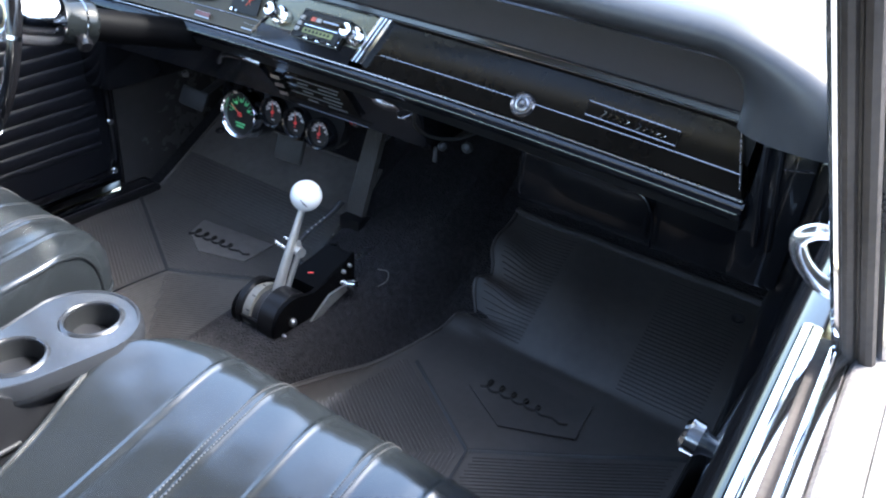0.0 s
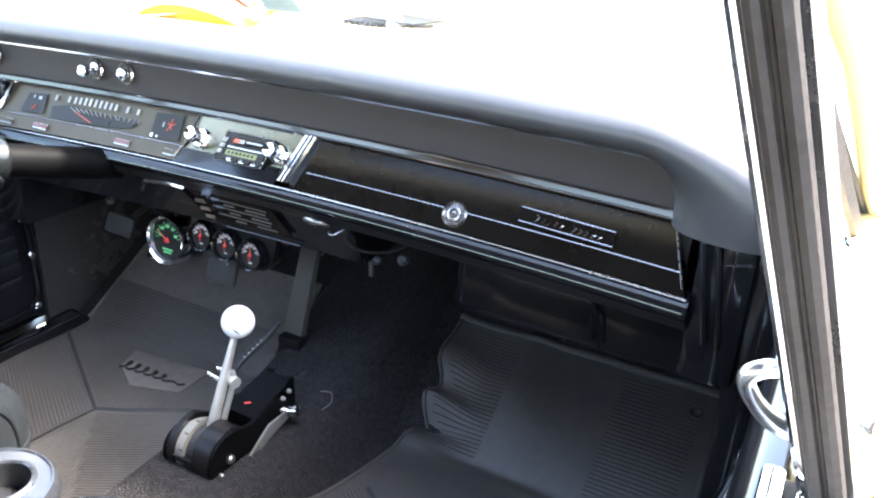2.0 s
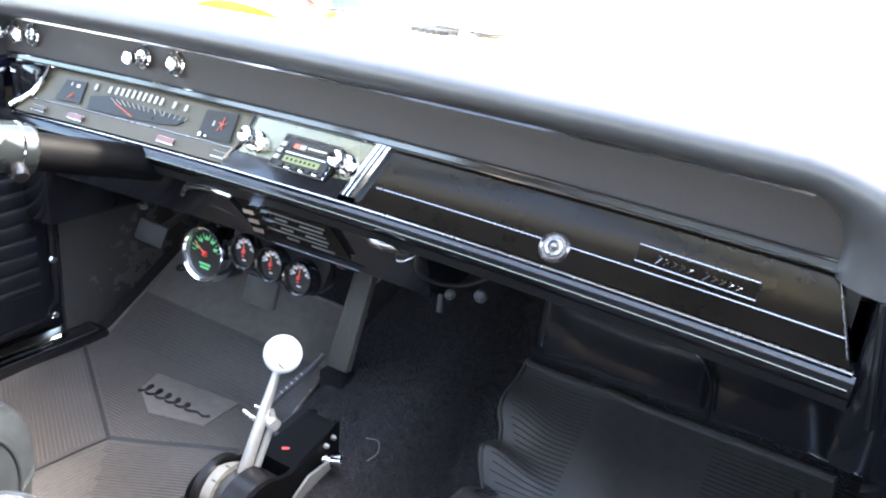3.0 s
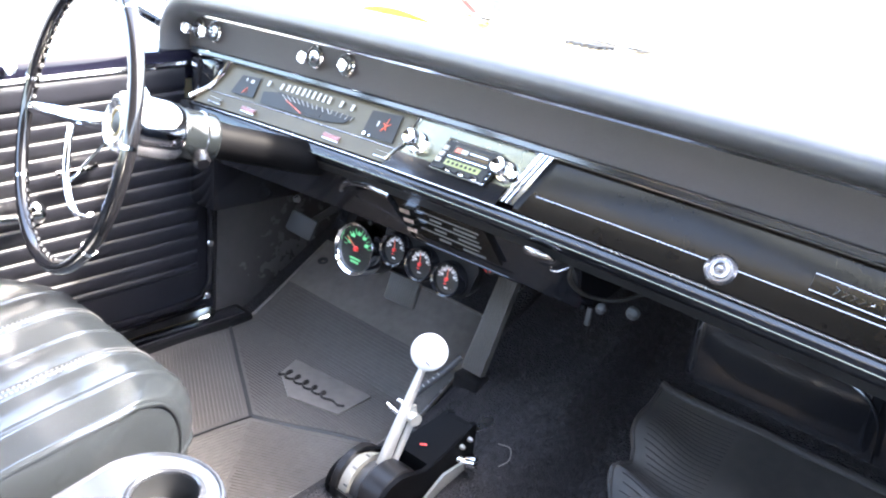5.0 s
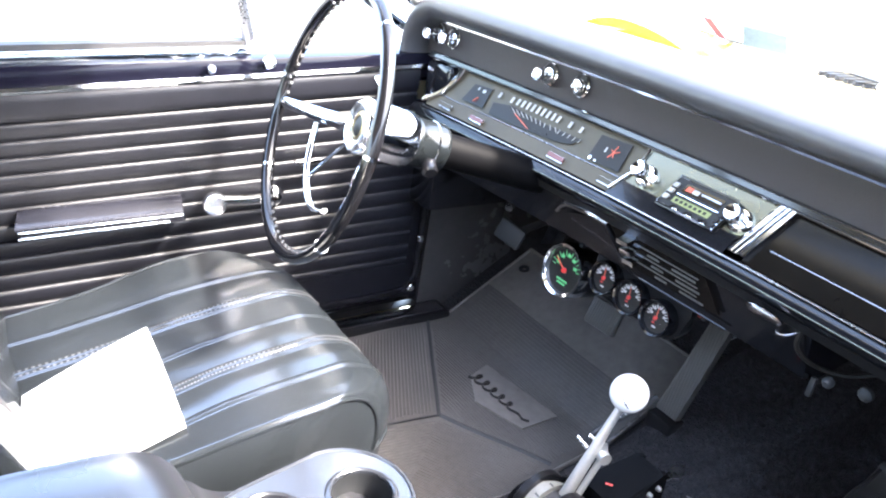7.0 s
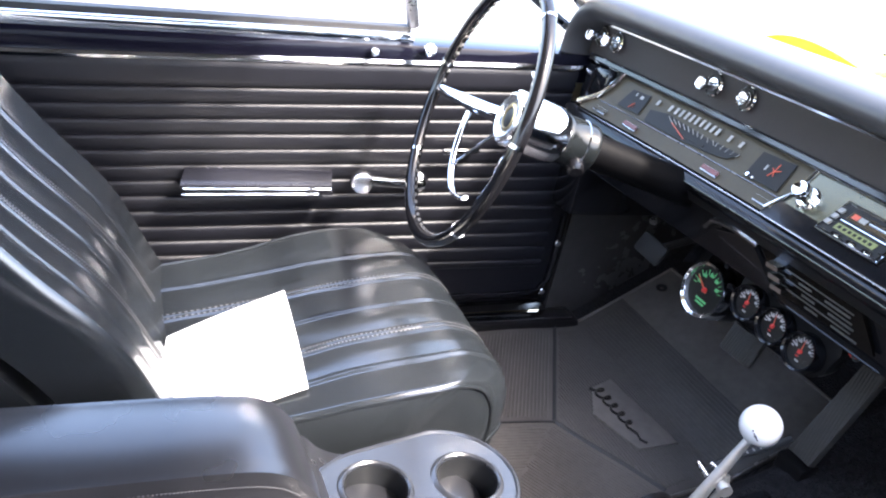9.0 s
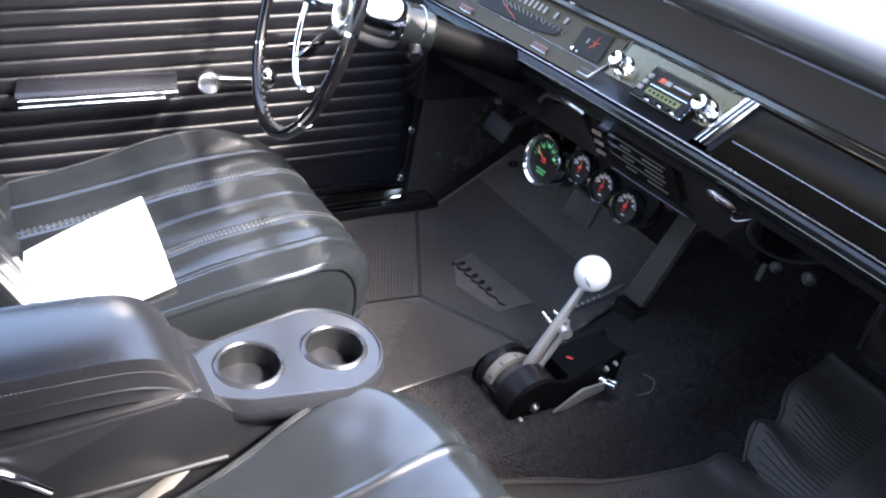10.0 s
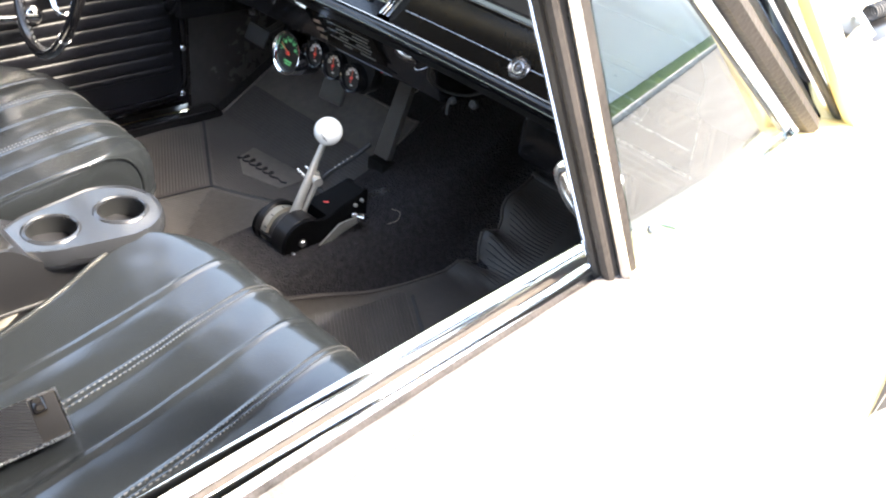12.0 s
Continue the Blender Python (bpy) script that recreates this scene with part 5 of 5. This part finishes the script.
def holder_tray():
    """The tray of the cup holders with round openings."""
    cups = ((-0.043, -0.580, 0.0345), (-0.038, -0.476, 0.0345))
    bm = bmesh.new()
    levels = [(0.5655, -0.0085), (0.5655, -0.0060), (0.5675, -0.0045), (0.5670, -0.0015), (0.560, 0.0015), (0.550, 0.003), (0.540, 0.0025), (0.532, -0.002), (0.520, -0.012), (0.500, -0.034)]
    rings = [[bm.verts.new(p) for p in holder_outline(-0.120, 0.036, -0.648, -0.416, 0.077, z, grow=g)] for z, g in levels]
    for a, b in zip(rings, rings[1:]):
        for k in range(len(a)):
            bm.faces.new((a[k], a[(k + 1) % len(a)], b[(k + 1) % len(a)], b[k]))
    bm.faces.new(rings[-1])
    loops = [rings[0]]
    for cx, cy, r in cups:
        ring = [bm.verts.new((cx + r * math.cos(a), cy + r * math.sin(a), 0.5655)) for a in (2 * math.pi * k / 28 for k in range(28))]
        low = [bm.verts.new((cx + (v.co.x - cx) * 0.9, cy + (v.co.y - cy) * 0.9, 0.485)) for v in ring]
        for k in range(28):
            bm.faces.new((ring[k], ring[(k + 1) % 28], low[(k + 1) % 28], low[k]))
        bm.faces.new(low)
        loops.append(ring)
    flat = [v for loop in loops for v in loop]
    for tri in tessellate_polygon([[v.co for v in loop] for loop in loops]):
        bm.faces.new([flat[k] for k in tri])
    return bm


tray = part("cup_tray", holder_tray(), PLASTIC, con, "smooth grey-blue moulded cup holder", smooth=45)
for cx, cy in ((-0.043, -0.580), (-0.038, -0.476)):
    part("cup_rim", lathe([(0.0338, -0.004), (0.0345, 0.0015), (0.0365, 0.003), (0.0395, 0.002), (0.0415, 0.0)], (cx, cy, 0.5655), (0, 0, 1), 36), PLASTIC, tray)
    part("cup_lining", lathe([(0.0337, -0.002), (0.031, -0.078), (0, -0.078)], (cx, cy, 0.5655), (0, 0, 1), 32), CUP_BLACK, tray)

strap = thing("seat_belt", "grey-beige webbing seat belt between console and seat", "seat belt", (0.02, -0.72, 0.4))
part("webbing", thicken(grid(lambda u, v: (0.006 + 0.022 * u + (0.008 + 0.024 * u) * v, -0.655 - 0.030 * u - (0.097 + 0.010 * u) * v, 0.484 - 0.030 * v ** 1.5 + 0.003 * math.sin(6 * v)), 6, 14), 0.0015), BELT, strap)
lever_thing = thing("seat_release_lever", "chrome lever at the side of the backrest", "lever", (-0.01, -0.84, 0.56))
part("rod", tube(smooth_path([(0.012, -0.86, 0.575), (0.018, -0.83, 0.555), (0.022, -0.80, 0.525)]), 0.006, 10), CHROME, lever_thing)

# ---- floor shifter ----
shift = thing("floor_shifter", "black ratchet floor shifter with cast lever and white ball knob", "shifter", (-0.018, -0.10, 0.41))


def house(u, y, z):
    """A point of the tapering housing: u from 0 at its far side to 1 at its near side."""
    k = (y + 0.207) / 0.173
    return Vector((-0.066 + 0.064 * k + (0.096 - 0.047 * k) * u, y, z))


def near_outline():
    pts = [(-0.205, 0.396)]
    for k in range(13):
        a = radians(195 - 130 * k / 12)
        pts.append((-0.167 + 0.047 * math.cos(a), 0.420 + 0.047 * math.sin(a)))
    return pts + [(-0.128, 0.459), (-0.105, 0.466), (-0.070, 0.483), (-0.042, 0.500), (-0.034, 0.499), (-0.032, 0.442), (-0.050, 0.434), (-0.090, 0.430), (-0.112, 0.422), (-0.126, 0.408), (-0.150, 0.394)]


part("side_plate", slab([house(1.0, y, z) for y, z in near_outline()], (-0.008, 0, 0)), NOSE, shift)
part("side_plate", slab([house(0.0, y, z) for y, z in near_outline()], (0.008, 0, 0)), NOSE, shift)
part("top_cover", slab([house(0.03, -0.118, 0.462), house(0.97, -0.118, 0.462), house(0.97, -0.040, 0.4995), house(0.03, -0.040, 0.4995)], (0, 0, -0.034)), NOSE, shift)
part("nose_cover", slab([house(0.02, -0.0405, 0.499), house(0.98, -0.0405, 0.499), house(0.98, -0.0330, 0.443), house(0.02, -0.0330, 0.443)], (0, -0.006, -0.002)), NOSE, shift)
drum_c = Vector((0, -0.167, 0.420))
for x0, x1 in ((-0.062, -0.046), (-0.012, 0.026)):
    part("drum", cyl(drum_c + Vector((x0, 0, 0)), drum_c + Vector((x1, 0, 0)), 0.0475, seg=40, bevel=0.003), BLACK_SATIN, shift)
part("gate_plate", cyl(drum_c + Vector((-0.046, 0, -0.001)), drum_c + Vector((-0.031, 0, -0.001)), 0.044, seg=36), BONE, shift, "pale gate plate with slots")
for k in range(3):
    a = radians(160 - 34 * k)
    part("gate_slot", box(-0.0035, 0.0035, -0.0012, 0.0012, -0.003, 0.0016, m=axis_matrix(drum_c + Vector((-0.0350, 0.043 * math.cos(a), 0.043 * math.sin(a) - 0.001)), (0, math.cos(a), math.sin(a)))), RUBBER, shift)
part("gate_core", cyl(drum_c + Vector((-0.031, 0, -0.004)), drum_c + Vector((-0.012, 0, -0.004)), 0.038, seg=32), RUBBER, shift)
part("rear_cover", slab([house(0.06, -0.206, 0.398), house(0.94, -0.206, 0.398), house(0.94, -0.214, 0.424), house(0.06, -0.214, 0.424)], (0, 0.006, 0)), BLACK_SATIN, shift)
ball_at = Vector((-0.015, -0.087, 0.608))
foot = Vector((-0.020, -0.152, 0.455))
up = (ball_at - foot).normalized()
lever = part("lever", tube([foot - up * 0.03, foot + up * 0.05, foot + up * 0.10, ball_at - up * 0.024], lambda t: 0.0098 - 0.0042 * t, 12, flat=0.75), ALU, shift, "cast bare metal lever")
part("lever_rib", tube([foot + Vector((0.010, 0.012, 0)), foot + up * 0.07 + Vector((0.010, 0.014, 0)), foot + up * 0.085 + Vector((0.006, 0.006, 0))], 0.005, 8), ALU, lever)
part("lever_boss", lathe([(0, -0.008), (0.009, -0.008), (0.009, 0.008), (0, 0.008)], foot + up * 0.068 + Vector((0.012, 0.010, 0)), (1, -0.3, 0), 16), ALU, lever)
part("peg", cyl(foot + up * 0.072 + Vector((-0.008, -0.004, 0)), foot + up * 0.078 + Vector((-0.026, -0.010, 0.002)), 0.0035, seg=10), STEEL, lever)
part("peg", cyl(foot + up * 0.086, foot + up * 0.088 + Vector((-0.014, -0.006, 0.002)), 0.003, seg=10), STEEL, lever)
knob = part("ball_knob", lathe([(0.007, -0.0258)] + [(0.0262 * math.sin(a), -0.0262 * math.cos(a)) for a in (math.pi * k / 20 for k in range(2, 20))] + [(0, 0.0262)], ball_at, up, 36), WHITE, shift, "glossy white ball knob")
for k in range(5):
    d = Vector((0.35 + 0.10 * k, -0.80, 0.12 - 0.10 * k)).normalized()
    part("knob_mark", lathe([(0, 0.0264), (0.0014 if k != 2 else 0.0020, 0.0263)], ball_at, d, 8), INK, knob)
for y, z, r in ((-0.176, 0.424, 0.0075), (-0.196, 0.406, 0.0035), (-0.062, 0.473, 0.0038), (-0.048, 0.480, 0.0038)):
    part("bolt", lathe([(0, 0), (r, 0), (r, 0.004), (r * 0.6, 0.007), (0, 0.007)], house(1.0, y, z), (1, 0, 0), 14), BARE if y > -0.1 else STEEL, shift)
part("cable_eye", lathe([(0.006, -0.007), (0.0115, -0.007), (0.0115, 0.007), (0.006, 0.007), (0.006, -0.007)], (0.058, -0.050, 0.447), (1, 0.35, 0.15), 20), CHROME, shift)
part("cable_pin", cyl((0.036, -0.066, 0.452), (0.060, -0.054, 0.448), 0.0045, seg=12), STEEL, shift)
part("bracket", slab([(0.041, -0.146, 0.408), (0.043, -0.118, 0.430), (0.046, -0.100, 0.446), (0.050, -0.062, 0.450), (0.050, -0.058, 0.436), (0.045, -0.100, 0.420), (0.041, -0.140, 0.398)], (0.004, 0, 0)), BARE, shift, "bare metal bracket")
part("front_tab", slab([(0.018, -0.036, 0.466), (0.032, -0.036, 0.465), (0.030, 0.012, 0.462), (0.034, 0.030, 0.461), (0.026, 0.044, 0.460), (0.016, 0.036, 0.461), (0.019, 0.010, 0.463)], (0, 0, 0.003)), STEEL, shift)
part("warning_tag", box(-0.005, 0.005, -0.0012, 0.0012, 0, 0.0010, m=pose(0.006, -0.100, 0.472, 26, 0, 40)), RED, shift)
part("cable", tube(smooth_path([(-0.088, 0.095, 0.500), (-0.098, 0.065, 0.476), (-0.116, 0.005, 0.440), (-0.098, -0.030, 0.432), (-0.050, -0.045, 0.432)]), 0.0055, 8), RUBBER, shift)
for k in range(5):
    part("cable_mark", box(-0.003, 0.003, -0.0012, 0.0012, 0.0, 0.001, m=pose(-0.1005 - 0.0026 * k, 0.056 - 0.0086 * k, 0.4760 - 0.0052 * k, 30, 0, -18)), MARK, shift)
single("loose_thread", tube(smooth_path([(0.060 + dx, 0.02 + dy, floor_z(0.060 + dx, 0.02 + dy) + 0.004) for dx, dy in ((-0.020, 0.026), (0.0, 0.030), (0.012, 0.012), (0.010, -0.012))]), 0.0009, 5), BELT, "loose pale thread on the carpet", "thread")

# ---- doors ----
ld = thing("driver_door", "black pleated vinyl driver door with chrome strip, armrest and crank", "car door", (-0.75, -0.5, 0.34))
def sag(y, z):
    """The trim lines of the door sink a little towards the rear, the upper ones more."""
    return z + 0.060 * (y + 0.36) * max(0.0, min(1.0, (z - 0.35) / 0.42))


part("panel", box(-0.745, -0.716, -1.22, 0.055, 0.345, 0.795, 0.006), VINYL_DOOR, ld)
PLEAT_Z = [0.797 - 0.0284 * k + 0.005 * math.sin(math.pi * k / 10) for k in range(13)] + [0.436]
for k in range(14):
    z1, z = PLEAT_Z[k - 1] if k else 0.841, PLEAT_Z[k]
    h = z1 - z
    outline = [(-0.0012, 0.0), (-0.0032, h * 0.10), (-0.0050, h * 0.32), (-0.0060, h * 0.56), (-0.0062, h * 0.76), (-0.0054, h * 0.90), (-0.0034, h * 0.97), (-0.0012, h)]
    if k == 0:
        outline = [(-0.0020, 0.0), (-0.0062, 0.0035), (-0.0074, h * 0.3), (-0.0074, h * 0.7), (-0.0066, h * 0.9), (-0.0030, h)]
    bm = bmesh.new()
    rings = []
    y1 = -0.02 if k < 4 else 0.010
    for y in np.linspace(-1.2, y1, 40):
        rings.append([bm.verts.new((-0.7165 - dx + 0.0005 * noise.noise((y * 7, z * 20, 0.0)), y, sag(y, z + dz))) for j, (dx, dz) in enumerate(outline)])
    for a, b in zip(rings, rings[1:]):
        for j in range(len(outline) - 1):
            bm.faces.new((a[j], a[j + 1], b[j + 1], b[j]))
    bm.faces.new(rings[-1])
    part("pleat", bm, VINYL_DOOR, ld, smooth=60)
part("border", tube(smooth_path([(-0.714, 0.030, 0.84), (-0.713, 0.036, 0.65), (-0.713, 0.040, 0.45), (-0.713, 0.030, 0.395), (-0.713, -0.02, 0.375), (-0.713, -0.3, 0.372), (-0.713, -1.2, 0.368)]), 0.008, 8), BLACK_PAINT, ld)
part("lower_strip", tube([(-0.715, -1.2, 0.350), (-0.715, -0.2, 0.352), (-0.715, 0.03, 0.356)], 0.005, 8), CHROME, ld, "bright lower strip")
for y, z in ((0.030, 0.383), (0.036, 0.50)):
    part("screw", lathe([(0, 0), (0.008, 0), (0.006, 0.004), (0, 0.005)], (-0.706, y, z), (1, 0, 0), 14), CHROME, ld)
part("top_strip", slab([(-0.722, -1.22, sag(-1.22, 0.838)), (-0.709, -1.22, sag(-1.22, 0.840)), (-0.707, -1.22, sag(-1.22, 0.845)), (-0.709, -1.22, sag(-1.22, 0.850)), (-0.722, -1.22, sag(-1.22, 0.852))], (0, 1.25, 0.075)), CHROME, ld, "chrome strip along the pad")
part("top_metal", slab([(-0.720, -1.22, 0.780), (-0.714, -1.22, 0.802), (-0.713, -1.22, 0.824), (-0.718, -1.22, 0.833), (-0.735, -1.22, 0.836), (-0.79, -1.22, 0.836), (-0.79, -1.22, 0.76)], (0, 1.29, 0.060)), DOOR_METAL, ld, "glossy black metal door top")
part("window_seal", slab([(-0.746, -1.22, 0.832), (-0.728, -1.22, 0.832), (-0.725, -1.22, 0.842), (-0.728, -1.22, 0.850), (-0.742, -1.22, 0.852)], (0, 0.87, 0.040)), CHROME, ld, "chrome window sill strip")
part("window_slot", slab([(-0.762, -1.22, 0.832), (-0.746, -1.22, 0.832), (-0.746, -1.22, 0.858), (-0.762, -1.22, 0.860)], (0, 0.87, 0.040)), RUBBER, ld)
part("outer_skin", slab([(-0.79, -1.22, 0.862), (-0.84, -1.22, 0.75), (-0.86, -1.22, 0.5), (-0.83, -1.22, 0.3), (-0.80, -1.22, 0.3), (-0.80, -1.22, 0.85)], (0, 1.30, 0)), PAINT, ld)
arm = part("armrest", slab([(-0.715, -0.712, 0.642), (-0.690, -0.716, 0.642), (-0.666, -0.722, 0.638), (-0.658, -0.724, 0.632), (-0.660, -0.722, 0.626), (-0.715, -0.710, 0.622)], (0, 0.244, 0.006)), ARMREST, ld, "smooth glossy armrest pad")
part("armrest_base", slab([(-0.715, -0.708, 0.623), (-0.662, -0.716, 0.626), (-0.666, -0.713, 0.612), (-0.715, -0.706, 0.606)], (0, 0.240, 0.005)), ARMREST, arm)
for z, y1, x in ((0.6265, -0.480, -0.6600), (0.6145, -0.500, -0.6645)):
    part("armrest_trim", tube([(x, -0.720, z), (x, (y1 - 0.720) / 2, z + 0.0028), (x, y1, z + 0.0055)], 0.0026, 8), CHROME, arm, "thin chrome line")
crank = part("window_crank", tube([(-0.696, -0.300, 0.628), (-0.688, -0.36, 0.634), (-0.676, -0.425, 0.644)], lambda t: 0.0075 + 0.002 * t, 12), CHROME, ld, "chrome window crank")
part("crank_base", lathe([(0.020, 0), (0.018, 0.006), (0.010, 0.014), (0, 0.015)], (-0.712, -0.300, 0.628), (1, 0, 0), 20), CHROME, crank)
part("crank_knob", lathe([(0.008, 0), (0.010, 0.012), (0.019, 0.018), (0.0205, 0.026), (0.018, 0.034), (0.012, 0.036), (0, 0.0355)], (-0.680, -0.425, 0.645), (1, -0.15, 0.12), 28), LATCH, crank)
part("release_handle", tube(smooth_path([(-0.70, -0.20, 0.70), (-0.685, -0.23, 0.70), (-0.685, -0.275, 0.698)]), 0.006, 8), CHROME, ld)
post0, post1 = Vector((-0.752, -0.345, 0.90)), Vector((-0.67, -0.475, 1.26))
part("vent_post", tube([post0, post1], 0.011, 8), STEEL, ld)
part("vent_frame", tube([post1, (-0.725, -0.30, 1.06), (-0.75, -0.02, 0.92)], 0.009, 8), CHROME, ld)
part("lock_knob", lathe([(0.004, 0), (0.004, 0.012), (0.010, 0.016), (0.010, 0.024), (0, 0.027)], (-0.715, -0.330, 0.866), (1, 0, 0.4), 18), CHROME, ld)
part("lock_knob", lathe([(0.005, 0), (0.008, 0.01), (0.006, 0.018), (0, 0.019)], (-0.713, -0.425, 0.858), (1, 0, 0.2), 14), CHROME, ld)
vl = part("vent_pane", slab([post0 + Vector((0, 0.012, 0)), post1, (-0.725, -0.30, 1.06), (-0.75, -0.03, 0.925)], (0.003, 0, 0)), WIND_GLASS, ld)
vl.visible_shadow = False

rd = thing("passenger_door", "cream painted passenger door with open window and chrome sill strips", "car door", (0.78, -0.5, 0.34))
part("panel", box(0.742, 0.758, -1.22, 0.055, 0.345, 0.945, 0.006), VINYL_DOOR, rd)
part("inner_top", slab([(0.741, -1.22, 0.93), (0.744, -1.22, 0.958), (0.755, -1.22, 0.970), (0.766, -1.22, 0.972), (0.766, -1.22, 0.93)], (0, 1.28, 0)), BLACK_PAINT, rd, "glossy black metal door top")
part("sill_strip", box(0.7545, 0.7665, -1.22, -0.535, 0.94, 0.979, 0.004), CHROME, rd, "bright inner sill strip")
part("sill_strip", box(0.7705, 0.7820, -1.22, -0.535, 0.94, 0.977, 0.004), CHROME, rd, "bright outer sill strip")
part("window_slot", box(0.7660, 0.7710, -1.22, -0.535, 0.93, 0.9715), SEAL, rd)
part("felt", box(0.7830, 0.8035, -1.22, -0.50, 0.94, 0.9755, 0.005), FELT, rd, "worn fuzzy window felt")
part("front_sill", box(0.7665, 0.8050, -0.530, 0.118, 0.93, 0.977, 0.006), PAINT, rd)
part("outer_skin", grid(lambda u, v: (0.804 + 0.142 * math.sin(u * math.pi * 0.58) ** 0.75, -1.22 + 1.34 * v, 0.975 - 0.66 * u ** 1.15), 24, 10), PAINT, rd, "cream yellow painted outer skin")
p0, p1 = Vector((0.788, -0.532, 0.962)), Vector((0.698, -0.656, 1.297))
pw = Vector((0.25, 0.95, 0)).normalized()
post = part("vent_post", slab([p0 - pw * 0.012 + Vector((-0.009, 0, 0)), p0 + pw * 0.012 + Vector((-0.009, 0, 0)), p0 + pw * 0.012 + Vector((0.009, 0, 0)), p0 - pw * 0.012 + Vector((0.009, 0, 0))], p1 - p0), SEAL, rd, "dark rubber-lined vent window post")
for o, r, m in ((Vector((-0.0105, -0.010, 0)), 0.0024, CHROME), (Vector((-0.004, -0.0125, 0)), 0.0034, SEAL), (Vector((0.005, -0.0125, 0)), 0.0040, SEAL), (Vector((0.0115, -0.002, 0)), 0.0036, STEEL)):
    part("post_edge", tube([p0 + o, p1 + o], r, 8), m, post)
v_front, v_top = Vector((0.768, -0.200, 0.980)), Vector((0.690, -0.62, 1.26))
part("vent_frame", tube([p0 + Vector((0, 0.02, 0.008)), v_front, v_top], 0.007, 8), CHROME, rd)
part("vent_gasket", tube([v_front + Vector((0.004, 0.03, 0)), v_top + Vector((0.004, 0.03, 0))], 0.012, 8), SEAL, rd)
pane = part("vent_pane", slab([p0 + Vector((0.004, 0.016, 0.006)), v_front, v_top, p1 + Vector((0.004, 0.02, 0))], (0.003, 0, 0)), VENT_GLASS, rd)
pane.visible_shadow = False
latch = part("vent_latch", tube(smooth_path([(0.752, -0.556, 1.0405), (0.745, -0.557, 1.0385), (0.7395, -0.556, 1.032), (0.742, -0.553, 1.023), (0.748, -0.551, 1.015), (0.756, -0.549, 1.009), (0.766, -0.546, 1.0065), (0.774, -0.543, 1.011)], 5), lambda t: 0.0040 + 0.0028 * t, 10, flat=0.8), LATCH, rd, "curved chrome vent window latch")
part("latch_body", box(0.758, 0.776, -0.548, -0.536, 1.004, 1.040, 0.005, segments=3), LATCH, latch)
part("latch_pivot", lathe([(0.0105, 0), (0.0105, 0.005), (0.008, 0.009), (0, 0.010)], (0.797, -0.508, 1.002), (0.6, -0.8, 0.1), 20), CHROME, latch)
rc = part("window_crank", tube(smooth_path([(0.735, -0.22, 0.75), (0.728, -0.30, 0.752), (0.724, -0.40, 0.757)]), 0.006, 10, flat=0.6), CHROME, rd, "chrome window crank")
part("crank_base", lathe([(0.018, 0), (0.016, 0.006), (0.009, 0.012), (0, 0.013)], (0.741, -0.22, 0.75), (-1, 0, 0), 20), CHROME, rc)
part("crank_knob", lathe([(0.008, 0), (0.010, 0.010), (0.015, 0.015), (0.016, 0.026), (0.011, 0.030), (0, 0.030)], (0.727, -0.405, 0.757), (-1, 0, 0.1), 22), CHROME, rc)

# ---- loose things on the seats ----
sheet_at = [Vector((-0.518, -0.577, 0.516)), Vector((-0.266, -0.597, 0.521)), Vector((-0.238, -0.790, 0.494)), Vector((-0.424, -0.757, 0.499))]
single("paper_sheet", thicken(grid(lambda u, v: sheet_at[0].lerp(sheet_at[1], u).lerp(sheet_at[3].lerp(sheet_at[2], u), v) + Vector((0, 0, 0.004 + 0.006 * math.sin(3 * u + 2 * v))), 16, 12), 0.0006), PAPER,
       "blank white paper sheet lying on the driver seat", "paper")
phone = thing("phone", "dark phone face down in a ribbed case on the passenger seat", "phone", (0.28, -0.78, 0.53))
PH = pose(0.236, -0.782, 0.502, 8, 2, -10)
part("body", box(-0.038, 0.038, -0.077, 0.077, -0.004, 0.004, 0.0035, m=PH, segments=3), DIAL, phone)
part("case_back", box(-0.0385, 0.0385, -0.078, 0.045, 0.0035, 0.0055, 0.001, m=PH), CASE, phone, "ribbed grey case")
part("case_frame", tube([PH @ Vector(p) for p in ((-0.038, -0.078, 0.003), (0.038, -0.078, 0.003), (0.039, 0.078, 0.003), (-0.038, 0.078, 0.003))], 0.0022, 8, closed=True), STEEL, phone)
cam_bump = part("camera_bump", box(-0.033, -0.008, 0.048, 0.063, 0.004, 0.0075, 0.003, m=PH), BLACK_PAINT, phone)
for x in (-0.027, -0.014):
    part("camera_eye", lathe([(0, 0), (0.0045, 0), (0.004, 0.001), (0, 0.001)], PH @ Vector((x, 0.0555, 0.0075)), PH.to_3x3() @ Vector((0, 0, 1)), 14), DIAL, cam_bump)
